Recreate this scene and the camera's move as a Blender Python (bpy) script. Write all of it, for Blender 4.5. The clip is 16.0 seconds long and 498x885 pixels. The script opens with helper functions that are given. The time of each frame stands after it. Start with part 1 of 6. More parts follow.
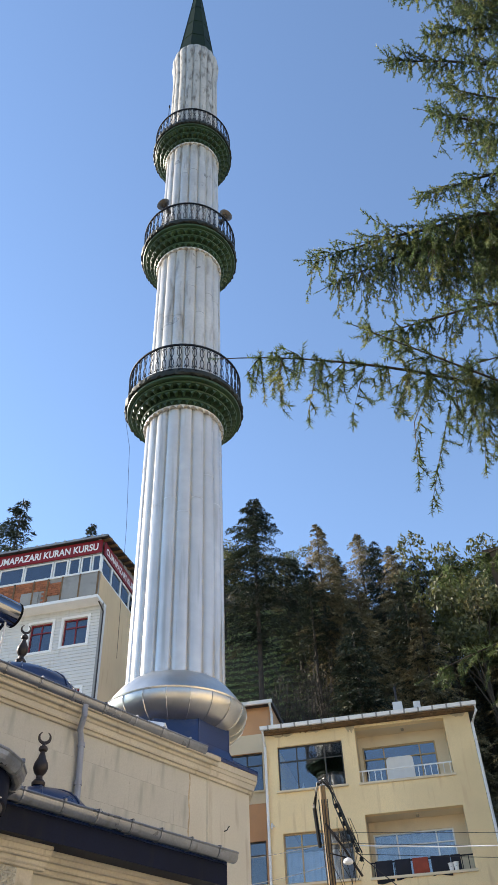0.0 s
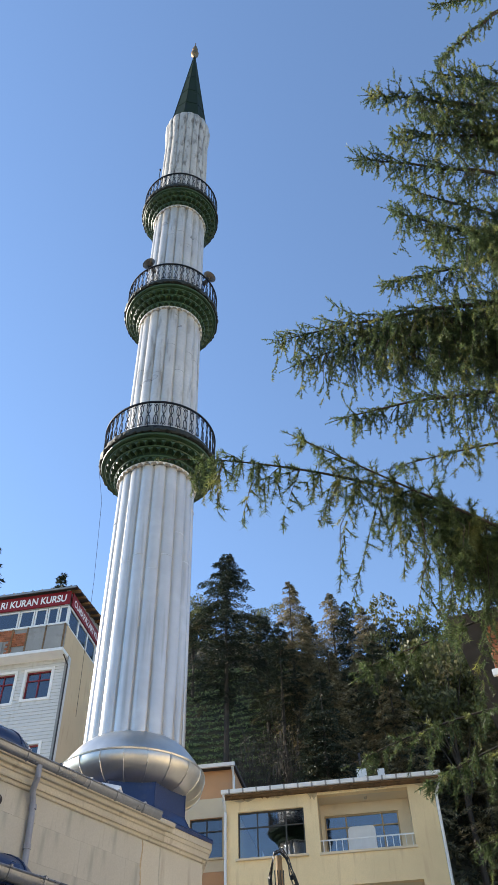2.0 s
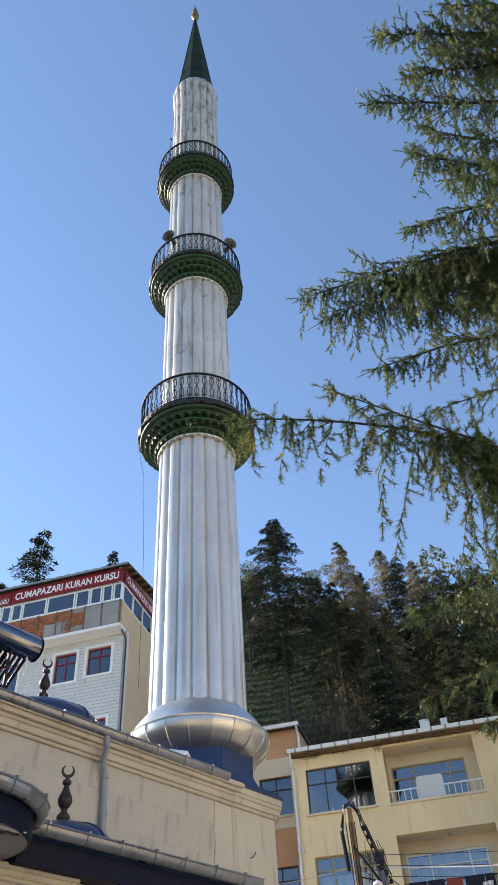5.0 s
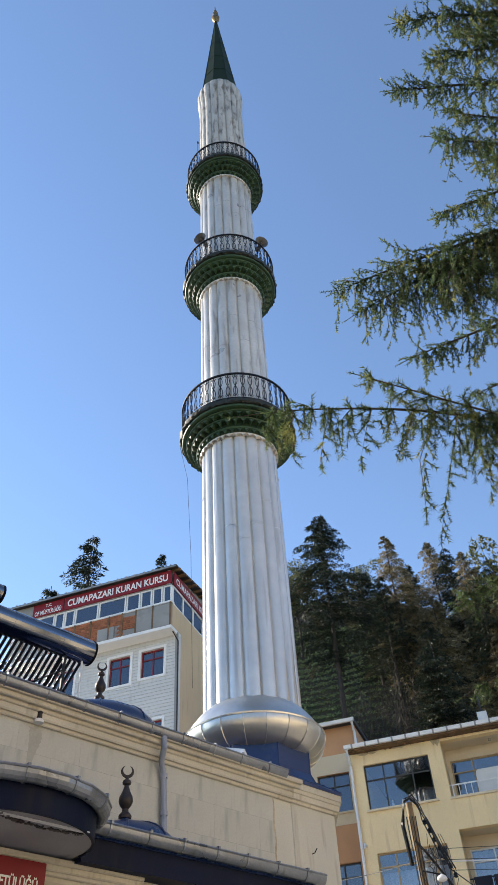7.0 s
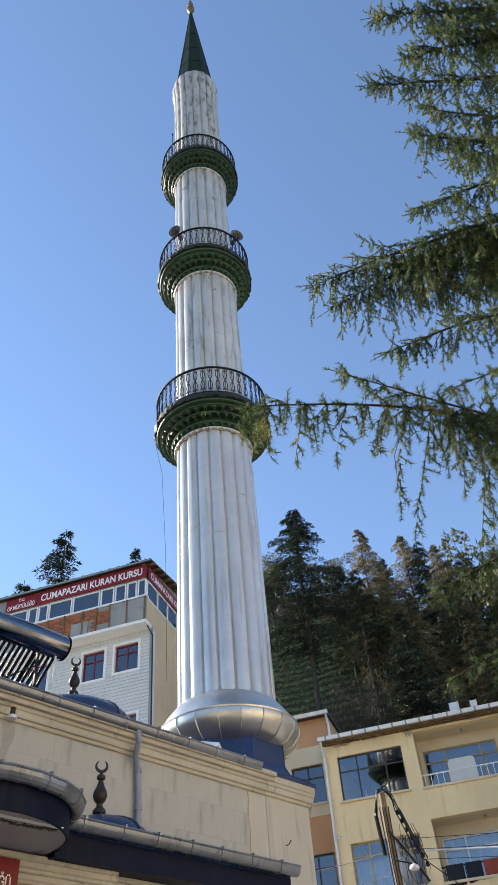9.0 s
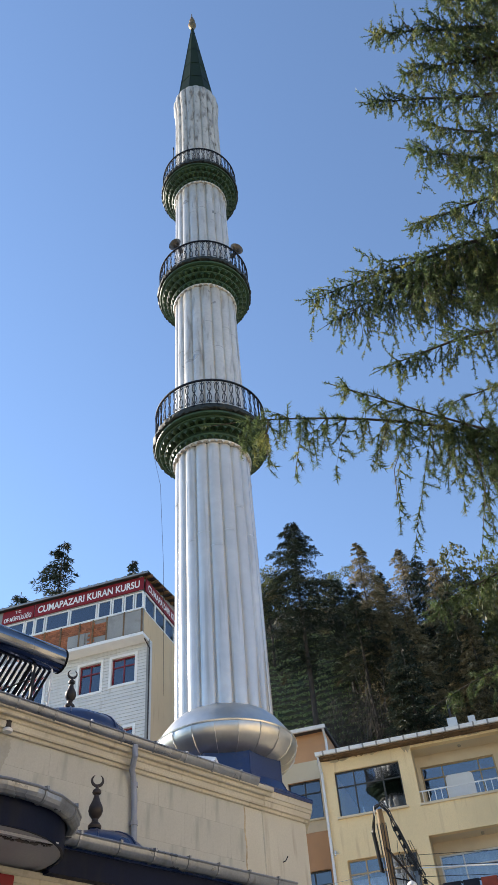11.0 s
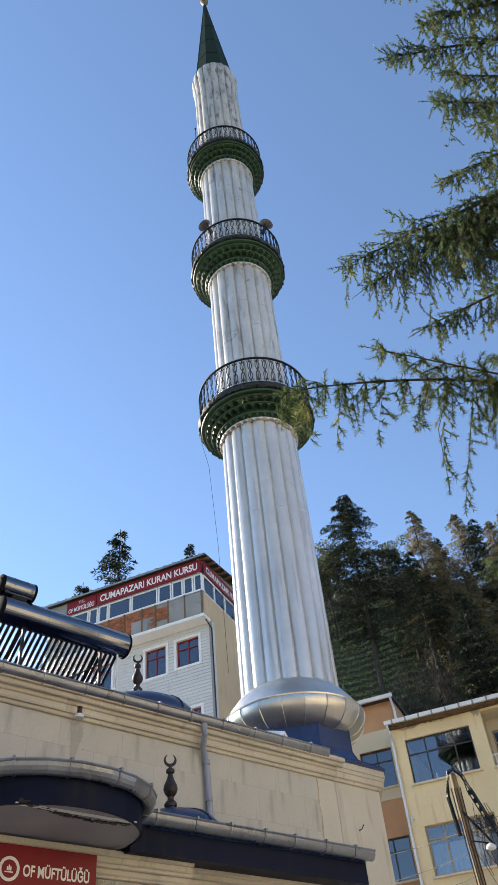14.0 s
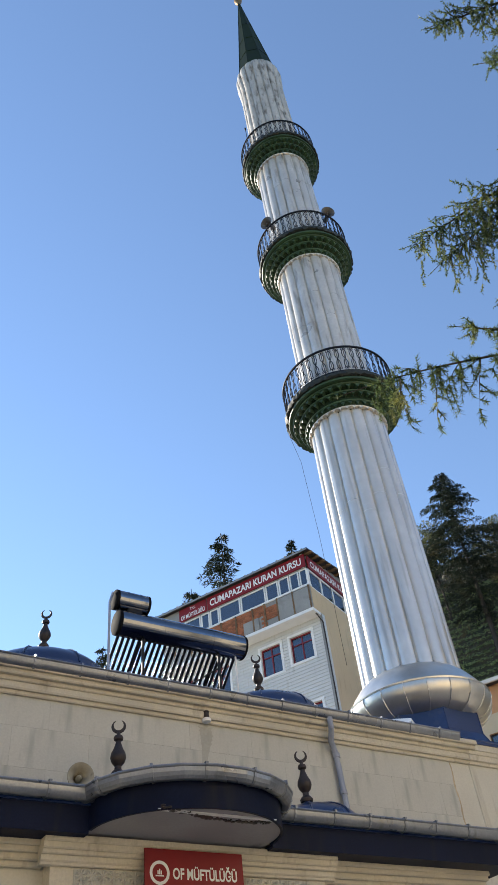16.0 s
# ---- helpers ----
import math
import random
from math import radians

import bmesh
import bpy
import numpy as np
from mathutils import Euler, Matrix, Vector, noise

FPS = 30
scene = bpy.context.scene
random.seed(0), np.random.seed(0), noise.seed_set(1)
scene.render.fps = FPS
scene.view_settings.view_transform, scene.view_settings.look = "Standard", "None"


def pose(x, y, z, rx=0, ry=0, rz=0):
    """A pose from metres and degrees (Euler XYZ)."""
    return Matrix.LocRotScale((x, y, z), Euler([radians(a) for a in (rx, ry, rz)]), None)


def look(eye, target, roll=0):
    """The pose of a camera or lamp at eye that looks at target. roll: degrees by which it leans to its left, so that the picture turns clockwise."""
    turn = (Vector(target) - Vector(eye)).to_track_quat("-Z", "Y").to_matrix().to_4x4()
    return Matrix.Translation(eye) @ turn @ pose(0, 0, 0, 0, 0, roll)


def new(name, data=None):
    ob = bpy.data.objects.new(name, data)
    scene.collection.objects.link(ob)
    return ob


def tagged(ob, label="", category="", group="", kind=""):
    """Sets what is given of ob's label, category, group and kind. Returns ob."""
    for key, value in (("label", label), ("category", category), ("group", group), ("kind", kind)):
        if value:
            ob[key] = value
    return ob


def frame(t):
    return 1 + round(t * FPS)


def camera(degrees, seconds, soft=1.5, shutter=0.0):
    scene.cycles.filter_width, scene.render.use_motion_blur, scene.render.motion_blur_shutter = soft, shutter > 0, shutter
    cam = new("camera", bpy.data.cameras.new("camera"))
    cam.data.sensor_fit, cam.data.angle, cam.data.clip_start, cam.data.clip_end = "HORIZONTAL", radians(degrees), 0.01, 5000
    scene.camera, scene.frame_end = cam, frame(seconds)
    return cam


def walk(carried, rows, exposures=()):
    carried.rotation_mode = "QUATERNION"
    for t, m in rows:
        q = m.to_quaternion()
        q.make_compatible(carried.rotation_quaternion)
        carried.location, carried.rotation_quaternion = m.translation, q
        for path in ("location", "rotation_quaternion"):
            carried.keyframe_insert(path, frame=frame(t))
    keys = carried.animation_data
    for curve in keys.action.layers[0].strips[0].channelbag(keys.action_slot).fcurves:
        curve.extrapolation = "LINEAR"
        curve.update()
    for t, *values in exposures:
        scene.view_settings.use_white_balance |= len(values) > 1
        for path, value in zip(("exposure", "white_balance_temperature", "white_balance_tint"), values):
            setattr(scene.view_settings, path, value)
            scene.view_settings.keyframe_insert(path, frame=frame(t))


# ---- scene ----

PATH = [
    (0, (-0.112, 0.507, 1.972), (-0.116, 2.0, 3.303), -2.5),
    (0.5, (0.033, 0.358, 1.964), (0.019, 1.803, 3.347), -2.0),
    (1, (0.1, 0.295, 1.983), (0.094, 1.677, 3.429), -2.0),
    (1.5, (0.084, 0.273, 1.993), (0.106, 1.646, 3.447), -1.9),
    (2, (0.036, 0.219, 1.936), (0.09, 1.617, 3.364), -1.7),
    (2.5, (0.015, 0.22, 1.944), (0.085, 1.616, 3.374), -1.6),
    (3, (0.041, 0.203, 1.937), (0.094, 1.6, 3.368), -1.8),
    (5.3, (0.062, 0.258, 1.916), (-0.006, 1.716, 3.283), -3.8),
    (5.5, (0.075, 0.251, 1.904), (-0.011, 1.705, 3.274), -3.5),
    (6, (0.078, 0.246, 1.907), (-0.034, 1.691, 3.286), -3.5),
    (6.5, (0.063, 0.249, 1.899), (-0.073, 1.69, 3.278), -3.6),
    (7, (0.06, 0.259, 1.889), (-0.095, 1.704, 3.262), -3.8),
    (7.5, (0.061, 0.262, 1.893), (-0.091, 1.723, 3.25), -4.2),
    (8, (0.058, 0.266, 1.895), (-0.073, 1.741, 3.238), -4.9),
    (8.5, (0.058, 0.258, 1.895), (-0.041, 1.731, 3.244), -5.6),
    (11, (0.053, 0.252, 1.899), (-0.031, 1.696, 3.28), -5.3),
    (11.5, (0.062, 0.243, 1.894), (-0.029, 1.686, 3.276), -5.4),
    (12, (0.067, 0.246, 1.895), (-0.028, 1.692, 3.274), -5.6),
    (12.5, (0.079, 0.262, 1.895), (-0.015, 1.716, 3.266), -5.8),
    (13, (0.095, 0.269, 1.901), (-0.005, 1.73, 3.262), -6.2),
    (13.5, (0.091, 0.284, 1.897), (-0.047, 1.749, 3.253), -6.3),
    (14, (0.073, 0.294, 1.904), (-0.14, 1.755, 3.252), -6.4),
    (14.5, (0.071, 0.28, 1.9), (-0.225, 1.736, 3.239), -6.9),
    (15, (0.067, 0.27, 1.901), (-0.292, 1.712, 3.239), -7.4),
    (15.5, (0.054, 0.256, 1.909), (-0.352, 1.677, 3.257), -7.5),
    (16, (0.037, 0.245, 1.907), (-0.395, 1.647, 3.266), -7.5),
]
cam = camera(35.9, 16.0, 0.6)
walk(cam, [(t, look(eye, target, roll)) for t, eye, target, roll in PATH], [(0.0, 1.13, 6850, 11), (1.0, 1.04, 6650, 10), (2.0, 1.05, 6650, 10), (3.0, 1.07, 6900, 12), (7.0, 0.99, 6700, 11), (14.5, 1.0, 6750, 11), (15.4, 1.06, 6800, 11), (16.0, 0.96, 6700, 10)])

# ---- world and sun ----
SUN_AZ, SUN_EL = 70.0, 29.0          # degrees to the left of +y, and above the horizon
world = bpy.data.worlds.new("sky")
scene.world = world
world.use_nodes = True
wn = world.node_tree
bg = wn.nodes["Background"]
sky = wn.nodes.new("ShaderNodeTexSky")
sky.sky_type = "NISHITA"
sky.sun_disc = False
sky.sun_elevation = radians(SUN_EL)
sky.sun_rotation = radians(-SUN_AZ)
sky.altitude = 200
sky.air_density, sky.dust_density, sky.ozone_density = 1.0, 0.0, 3.0
wn.links.new(sky.outputs[0], bg.inputs[0])
bg.inputs[1].default_value = 0.145
lamp = bpy.data.lights.new("sun", "SUN")
lamp.energy, lamp.angle, lamp.color = 4.8, radians(0.5), (1.0, 0.93, 0.82)
sun = new("sun", lamp)
ce = math.cos(radians(SUN_EL))
sun_dir = Vector((-math.sin(radians(SUN_AZ)) * ce, math.cos(radians(SUN_AZ)) * ce, math.sin(radians(SUN_EL))))
sun.matrix_world = look(sun_dir * 200, (0, 0, 0))

rng = random.Random(7)
GROUND = 0.35


# ---- materials ----
def shade(name, color, rough=0.7, metal=0.0, vary=0.15, size=1.5, bump=0.15, grain=40.0, stain=None, streak=0.0,
          stain_at=0.55, per="", per_amount=0.25, spec=0.5, trans=0.0):
    """Procedural surface: broad and fine variation, optional stains or vertical streaks, fine relief."""
    m = bpy.data.materials.new(name)
    m.use_nodes = True
    nt = m.node_tree
    p = nt.nodes["Principled BSDF"]
    tc = nt.nodes.new("ShaderNodeTexCoord")

    def noise_node(scale, detail, stretch=None):
        n = nt.nodes.new("ShaderNodeTexNoise")
        n.inputs["Scale"].default_value = scale
        n.inputs["Detail"].default_value = detail
        if stretch:
            mp = nt.nodes.new("ShaderNodeMapping")
            mp.inputs["Scale"].default_value = stretch
            nt.links.new(tc.outputs["Object"], mp.inputs[0])
            nt.links.new(mp.outputs[0], n.inputs["Vector"])
        else:
            nt.links.new(tc.outputs["Object"], n.inputs["Vector"])
        return n

    def mixed(fac, a, b, blend="MIX"):
        x = nt.nodes.new("ShaderNodeMix")
        x.data_type, x.blend_type = "RGBA", blend
        for sock, v in ((x.inputs[0], fac), (x.inputs[6], a), (x.inputs[7], b)):
            if isinstance(v, (int, float)):
                sock.default_value = v
            elif isinstance(v, tuple):
                sock.default_value = (*v, 1) if len(v) == 3 else v
            else:
                nt.links.new(v, sock)
        return x.outputs[2]

    def ramp(src, a, b):
        r = nt.nodes.new("ShaderNodeMapRange")
        r.inputs[1].default_value, r.inputs[2].default_value = a, b
        nt.links.new(src, r.inputs[0])
        return r.outputs[0]

    lo = tuple(c * (1 - vary) for c in color)
    hi = tuple(min(1, c * (1 + vary)) for c in color)
    big, fine = noise_node(size, 4), noise_node(grain, 6)
    col = mixed(ramp(big.outputs[0], 0.3, 0.7), lo, hi)
    col = mixed(ramp(fine.outputs[0], 0.35, 0.75), col, mixed(0.5, col, tuple(c * (1 - 1.6 * vary) if vary < 0.6 else c * 0.1 for c in color)))
    if stain:
        st = noise_node(size * 1.7 if not streak else 2.2, 8, (1.0 / 0.35, 1.0 / 0.35, 1.0 / (0.35 + 4 * streak)) if streak else None)
        col = mixed(ramp(st.outputs[0], stain_at, stain_at + 0.2), col, stain)
    if per:
        if per == "object":
            rnd = nt.nodes.new("ShaderNodeObjectInfo").outputs["Random"]
        else:
            rnd = nt.nodes.new("ShaderNodeNewGeometry").outputs["Random Per Island"]
        g = nt.nodes.new("ShaderNodeMapRange")
        g.inputs[3].default_value, g.inputs[4].default_value = 1 - per_amount, 1 + per_amount
        nt.links.new(rnd, g.inputs[0])
        cmb = nt.nodes.new("ShaderNodeCombineColor")
        for i in range(3):
            nt.links.new(g.outputs[0], cmb.inputs[i])
        col = mixed(1.0, col, cmb.outputs[0], "MULTIPLY")
    nt.links.new(col, p.inputs["Base Color"])
    rr = nt.nodes.new("ShaderNodeMapRange")
    rr.inputs[3].default_value, rr.inputs[4].default_value = max(0.02, rough - 0.1), min(1, rough + 0.1)
    nt.links.new(big.outputs[0], rr.inputs[0])
    nt.links.new(rr.outputs[0], p.inputs["Roughness"])
    p.inputs["Metallic"].default_value = metal
    p.inputs["Specular IOR Level"].default_value = spec
    if trans:
        p.inputs["Transmission Weight"].default_value = 0.0
        p.inputs["Subsurface Weight"].default_value = 0.0
        tr = nt.nodes.new("ShaderNodeBsdfTranslucent")
        nt.links.new(col, tr.inputs[0])
        ms = nt.nodes.new("ShaderNodeMixShader")
        ms.inputs[0].default_value = trans
        nt.links.new(p.outputs[0], ms.inputs[1])
        nt.links.new(tr.outputs[0], ms.inputs[2])
        nt.links.new(ms.outputs[0], nt.nodes["Material Output"].inputs[0])
    if bump:
        b = nt.nodes.new("ShaderNodeBump")
        b.inputs["Strength"].default_value = bump
        b.inputs["Distance"].default_value = 0.02
        nt.links.new(fine.outputs[0], b.inputs["Height"])
        nt.links.new(b.outputs[0], p.inputs["Normal"])
    return m


def glass_mat(name, tint=(0.8, 0.85, 0.9), base=0.25):
    """A window pane: see-through, with a mirror gloss that grows at grazing angles."""
    m = bpy.data.materials.new(name)
    m.use_nodes = True
    nt = m.node_tree
    tr = nt.nodes.new("ShaderNodeBsdfTransparent")
    tr.inputs[0].default_value = (*tint, 1)
    gl = nt.nodes.new("ShaderNodeBsdfGlossy")
    gl.inputs["Roughness"].default_value = 0.015
    gl.inputs[0].default_value = (0.93, 0.96, 1, 1)
    lw = nt.nodes.new("ShaderNodeLayerWeight")
    lw.inputs[0].default_value = base
    wob = nt.nodes.new("ShaderNodeTexNoise")
    wob.inputs["Scale"].default_value = 1.2
    bp = nt.nodes.new("ShaderNodeBump")
    bp.inputs["Strength"].default_value, bp.inputs["Distance"].default_value = 0.05, 0.05
    nt.links.new(wob.outputs[0], bp.inputs["Height"])
    nt.links.new(bp.outputs[0], gl.inputs["Normal"])
    mr = nt.nodes.new("ShaderNodeMapRange")
    mr.inputs[3].default_value, mr.inputs[4].default_value = base, 0.95
    nt.links.new(lw.outputs["Fresnel"], mr.inputs[0])
    ms = nt.nodes.new("ShaderNodeMixShader")
    nt.links.new(mr.outputs[0], ms.inputs[0])
    nt.links.new(tr.outputs[0], ms.inputs[1])
    nt.links.new(gl.outputs[0], ms.inputs[2])
    nt.links.new(ms.outputs[0], nt.nodes["Material Output"].inputs[0])
    return m


STONE = shade("cream_stone", (0.535, 0.52, 0.45), 0.75, vary=0.13, size=0.5, bump=0.1, stain=(0.38, 0.375, 0.325), streak=0.45, stain_at=0.53, per="object", per_amount=0.03)
STONE_WALL = shade("cream_wall", (0.56, 0.53, 0.44), 0.8, vary=0.1, size=0.6, bump=0.12, stain=(0.36, 0.32, 0.24), streak=0.6, stain_at=0.58)
MOULD = shade("moulding_stone", (0.57, 0.52, 0.41), 0.78, vary=0.16, size=1.2, bump=0.2, stain=(0.3, 0.255, 0.185), streak=0.12, stain_at=0.6)
GUTTER = shade("grey_gutter", (0.235, 0.25, 0.275), 0.3, 0.55, vary=0.2, size=3, bump=0.05, stain=(0.13, 0.13, 0.13), stain_at=0.57, per="object", per_amount=0.16)
STAIN = shade("brown_stain", (0.5, 0.4, 0.26), 0.85, vary=0.3, size=3.0, bump=0.1)
DRIP = shade("grey_drip", (0.47, 0.45, 0.385), 0.85, vary=0.2, size=3.0, bump=0.1, stain=(0.36, 0.34, 0.28), streak=0.5, stain_at=0.5)
CAP = shade("matt_black", (0.01, 0.01, 0.011), 0.8, vary=0.2, size=6, bump=0.0, spec=0.04)
NAVY = shade("navy_sheet", (0.006, 0.01, 0.03), 0.5, 0.0, vary=0.3, size=1.2, bump=0.05, stain=(0.014, 0.016, 0.024), streak=0.5, spec=0.1)
BLUE = shade("blue_sheet", (0.012, 0.034, 0.12), 0.32, 0.1, vary=0.2, size=1.6, bump=0.06, stain=(0.06, 0.07, 0.11), stain_at=0.62)
DOME_BLUE = shade("dome_blue", (0.03, 0.05, 0.12), 0.3, 0.2, vary=0.2, size=2.5, bump=0.05, stain=(0.12, 0.14, 0.19), stain_at=0.6)
SOFFIT = shade("soffit_plaster", (0.33, 0.32, 0.33), 0.85, vary=0.12, size=1.5, bump=0.1, stain=(0.06, 0.05, 0.045), stain_at=0.66)
BRONZE = shade("dark_bronze", (0.045, 0.035, 0.032), 0.5, 0.4, vary=0.25, size=6, bump=0.1)
SHAFT = shade("shaft_white", (0.67, 0.64, 0.585), 0.2, 0.4, vary=0.1, size=0.8, bump=0.14, grain=5, stain=(0.42, 0.385, 0.33), streak=1.5, stain_at=0.56, spec=1.0)
JOINT = shade("sheet_joint_grey", (0.4, 0.38, 0.35), 0.45, 0.2, vary=0.3, size=3, bump=0.1, stain=(0.2, 0.17, 0.14), stain_at=0.56)
SHAFT_MID = shade("shaft_weathered", (0.59, 0.56, 0.51), 0.3, 0.3, vary=0.14, size=0.9, bump=0.08, grain=12, stain=(0.28, 0.24, 0.19), streak=0.5, stain_at=0.54, spec=0.8)
SHAFT_OLD = shade("shaft_worn", (0.47, 0.445, 0.41), 0.6, 0.0, vary=0.16, size=1.1, bump=0.12, grain=14, stain=(0.12, 0.1, 0.075), streak=0.3, stain_at=0.5)
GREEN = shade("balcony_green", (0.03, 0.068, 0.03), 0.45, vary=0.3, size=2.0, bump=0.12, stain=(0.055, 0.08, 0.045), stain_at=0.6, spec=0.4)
# balcony green darkened, so shade behind ledges and brackets is in the colour
GREEN_SHADED = shade("corbel_green_shaded", (0.02, 0.038, 0.016), 0.6, vary=0.3, size=2.0, bump=0.12, stain=(0.035, 0.05, 0.028), stain_at=0.6, spec=0.2)
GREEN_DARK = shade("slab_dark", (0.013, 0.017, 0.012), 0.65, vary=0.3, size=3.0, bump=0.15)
SPIRE = shade("spire_green", (0.014, 0.024, 0.006), 0.55, 0.0, vary=0.3, size=1.4, bump=0.06, stain=(0.06, 0.062, 0.055), stain_at=0.66, spec=0.08)
IRON = shade("black_iron", (0.012, 0.013, 0.016), 0.6, 0.0, vary=0.2, size=8, bump=0.05, spec=0.25)
STEEL = shade("steel_sheet", (0.6, 0.58, 0.53), 0.33, 0.85, vary=0.14, size=2.0, bump=0.12, grain=5, per="object", per_amount=0.18)
TANK = shade("tank_steel", (0.2, 0.21, 0.235), 0.12, 1.0, vary=0.1, size=2, bump=0.03, grain=7)
TUBE = shade("tube_glass", (0.012, 0.014, 0.02), 0.12, 0.0, vary=0.2, size=5, bump=0.0)
BRASS = shade("brass", (0.3, 0.18, 0.07), 0.45, 0.85, vary=0.3, size=5, bump=0.05, stain=(0.06, 0.06, 0.03), stain_at=0.55)
GREYPLASTIC = shade("pipe_grey", (0.3, 0.33, 0.4), 0.45, vary=0.1, size=4, bump=0.03, stain=(0.2, 0.21, 0.23), streak=0.4)
HORN = shade("horn_beige", (0.36, 0.33, 0.25), 0.5, vary=0.15, size=8, bump=0.05, stain=(0.16, 0.12, 0.08), stain_at=0.6)
HORN_DARK = shade("horn_dark", (0.09, 0.08, 0.075), 0.5, vary=0.2, size=8, bump=0.05)
RED = shade("sign_red", (0.22, 0.009, 0.013), 0.5, vary=0.12, size=2, bump=0.02, spec=0.3)
WHITE = shade("white_paint", (0.78, 0.78, 0.77), 0.5, vary=0.05, size=3, bump=0.03, stain=(0.55, 0.53, 0.5), stain_at=0.64)
SIDING = shade("white_siding", (0.6, 0.6, 0.585), 0.5, vary=0.05, size=1.0, bump=0.03, stain=(0.48, 0.46, 0.42), streak=0.5, stain_at=0.6)
TAN = shade("tan_render", (0.6, 0.45, 0.28), 0.85, vary=0.1, size=0.5, bump=0.15, stain=(0.46, 0.33, 0.2), streak=0.7, stain_at=0.58)
YELLOW = shade("yellow_render", (0.84, 0.65, 0.37), 0.85, vary=0.13, size=0.45, bump=0.15, stain=(0.68, 0.49, 0.28), streak=0.9, stain_at=0.56)
CREAM = shade("cream_render", (0.72, 0.6, 0.42), 0.85, vary=0.08, size=0.6, bump=0.12, stain=(0.55, 0.45, 0.32), stain_at=0.6)
ORANGE = shade("orange_render", (0.6, 0.33, 0.17), 0.85, vary=0.12, size=0.7, bump=0.15, stain=(0.45, 0.28, 0.18), stain_at=0.57)
WOOD_OLD = shade("weathered_wood", (0.2, 0.12, 0.06), 0.8, vary=0.35, size=3, bump=0.4, stain=(0.05, 0.035, 0.025), stain_at=0.55)
BRICK = shade("hollow_brick", (0.36, 0.13, 0.06), 0.85, vary=0.2, size=3, bump=0.3, per="object", per_amount=0.3)
CONCRETE = shade("grey_concrete", (0.3, 0.3, 0.29), 0.85, vary=0.15, size=1.2, bump=0.25, stain=(0.2, 0.19, 0.18), stain_at=0.58)
ROOF_DARK = shade("dark_roof", (0.05, 0.045, 0.045), 0.7, vary=0.3, size=2, bump=0.2)
FRAME_RED = shade("red_frame", (0.2, 0.012, 0.02), 0.4, vary=0.1, size=5, bump=0.02)
FRAME_TAN = shade("tan_frame", (0.42, 0.3, 0.16), 0.55, vary=0.12, size=5, bump=0.05)
FRAME_DARK = shade("dark_frame", (0.05, 0.045, 0.04), 0.5, vary=0.15, size=5, bump=0.03)
CURTAIN = shade("sheer_curtain", (0.6, 0.64, 0.7), 0.9, vary=0.1, size=4, bump=0.05, trans=0.3)
ROOM = shade("room_dark", (0.1, 0.09, 0.08), 0.9, vary=0.1, size=2, bump=0.0)
POLE = shade("pole_wood", (0.3, 0.2, 0.1), 0.8, vary=0.25, size=3, bump=0.3, stain=(0.12, 0.08, 0.05), streak=0.8)
CABLE = shade("black_cable", (0.015, 0.014, 0.014), 0.55, vary=0.15, size=10, bump=0.0)
BARK = shade("bark", (0.06, 0.045, 0.034), 0.9, vary=0.3, size=4, bump=0.5)
# yellow noise patches paint sunlit spots into the green of the needles
NEEDLE = shade("cedar_needles", (0.1, 0.142, 0.052), 0.5, vary=0.35, size=3.0, bump=0.0, stain=(0.34, 0.335, 0.1), stain_at=0.53, per="island", per_amount=0.5, trans=0.45)
# the brown patches put sunlit boughs into the dark needle colour
SPRUCE = shade("spruce_needles", (0.033, 0.044, 0.025), 0.65, vary=0.4, size=0.3, bump=0.0, stain=(0.19, 0.15, 0.075), stain_at=0.58, per="island", per_amount=0.5, trans=0.2)
OLIVE = shade("olive_leaves", (0.12, 0.125, 0.04), 0.6, vary=0.35, size=0.3, bump=0.0, stain=(0.2, 0.14, 0.055), stain_at=0.56, per="island", per_amount=0.45, trans=0.3)
SOIL = shade("hill_soil", (0.075, 0.062, 0.036), 0.95, vary=0.4, size=0.25, bump=0.5, grain=3, stain=(0.035, 0.05, 0.02), stain_at=0.5)
PAVING = shade("yard_concrete", (0.42, 0.39, 0.34), 0.85, vary=0.12, size=0.4, bump=0.2, stain=(0.28, 0.26, 0.23), stain_at=0.58)
UNDER = shade("undergrowth", (0.11, 0.1, 0.05), 0.7, vary=0.4, size=0.3, bump=0.0, stain=(0.2, 0.14, 0.07), stain_at=0.58, per="island", per_amount=0.5, trans=0.2)
# lit copy of the spruce needles: warm sunlight is painted in as pale brown
SPRUCE_SUNLIT = shade("sunlit_spruce_needles", (0.3, 0.245, 0.135), 0.65, vary=0.4, size=0.35, bump=0.0, stain=(0.055, 0.06, 0.032), stain_at=0.5, per="island", per_amount=0.5, trans=0.3)
TEA = shade("tea_leaves", (0.3, 0.37, 0.15), 0.5, vary=0.3, size=0.8, bump=0.0, per="island", per_amount=0.35, trans=0.25)
TWIGS = shade("bare_twigs", (0.09, 0.075, 0.06), 0.9, vary=0.25, size=2, bump=0.0, per="island", per_amount=0.3)
CLOTH_BLACK = shade("dark_cloth", (0.015, 0.016, 0.025), 0.9, vary=0.3, size=5, bump=0.2)
CLOTH_RED = shade("red_cloth", (0.3, 0.06, 0.035), 0.9, vary=0.2, size=5, bump=0.2)
GLASS = glass_mat("window_glass", base=0.12)
GLASS_DARK = glass_mat("window_glass_dark", (0.35, 0.42, 0.5), 0.12)


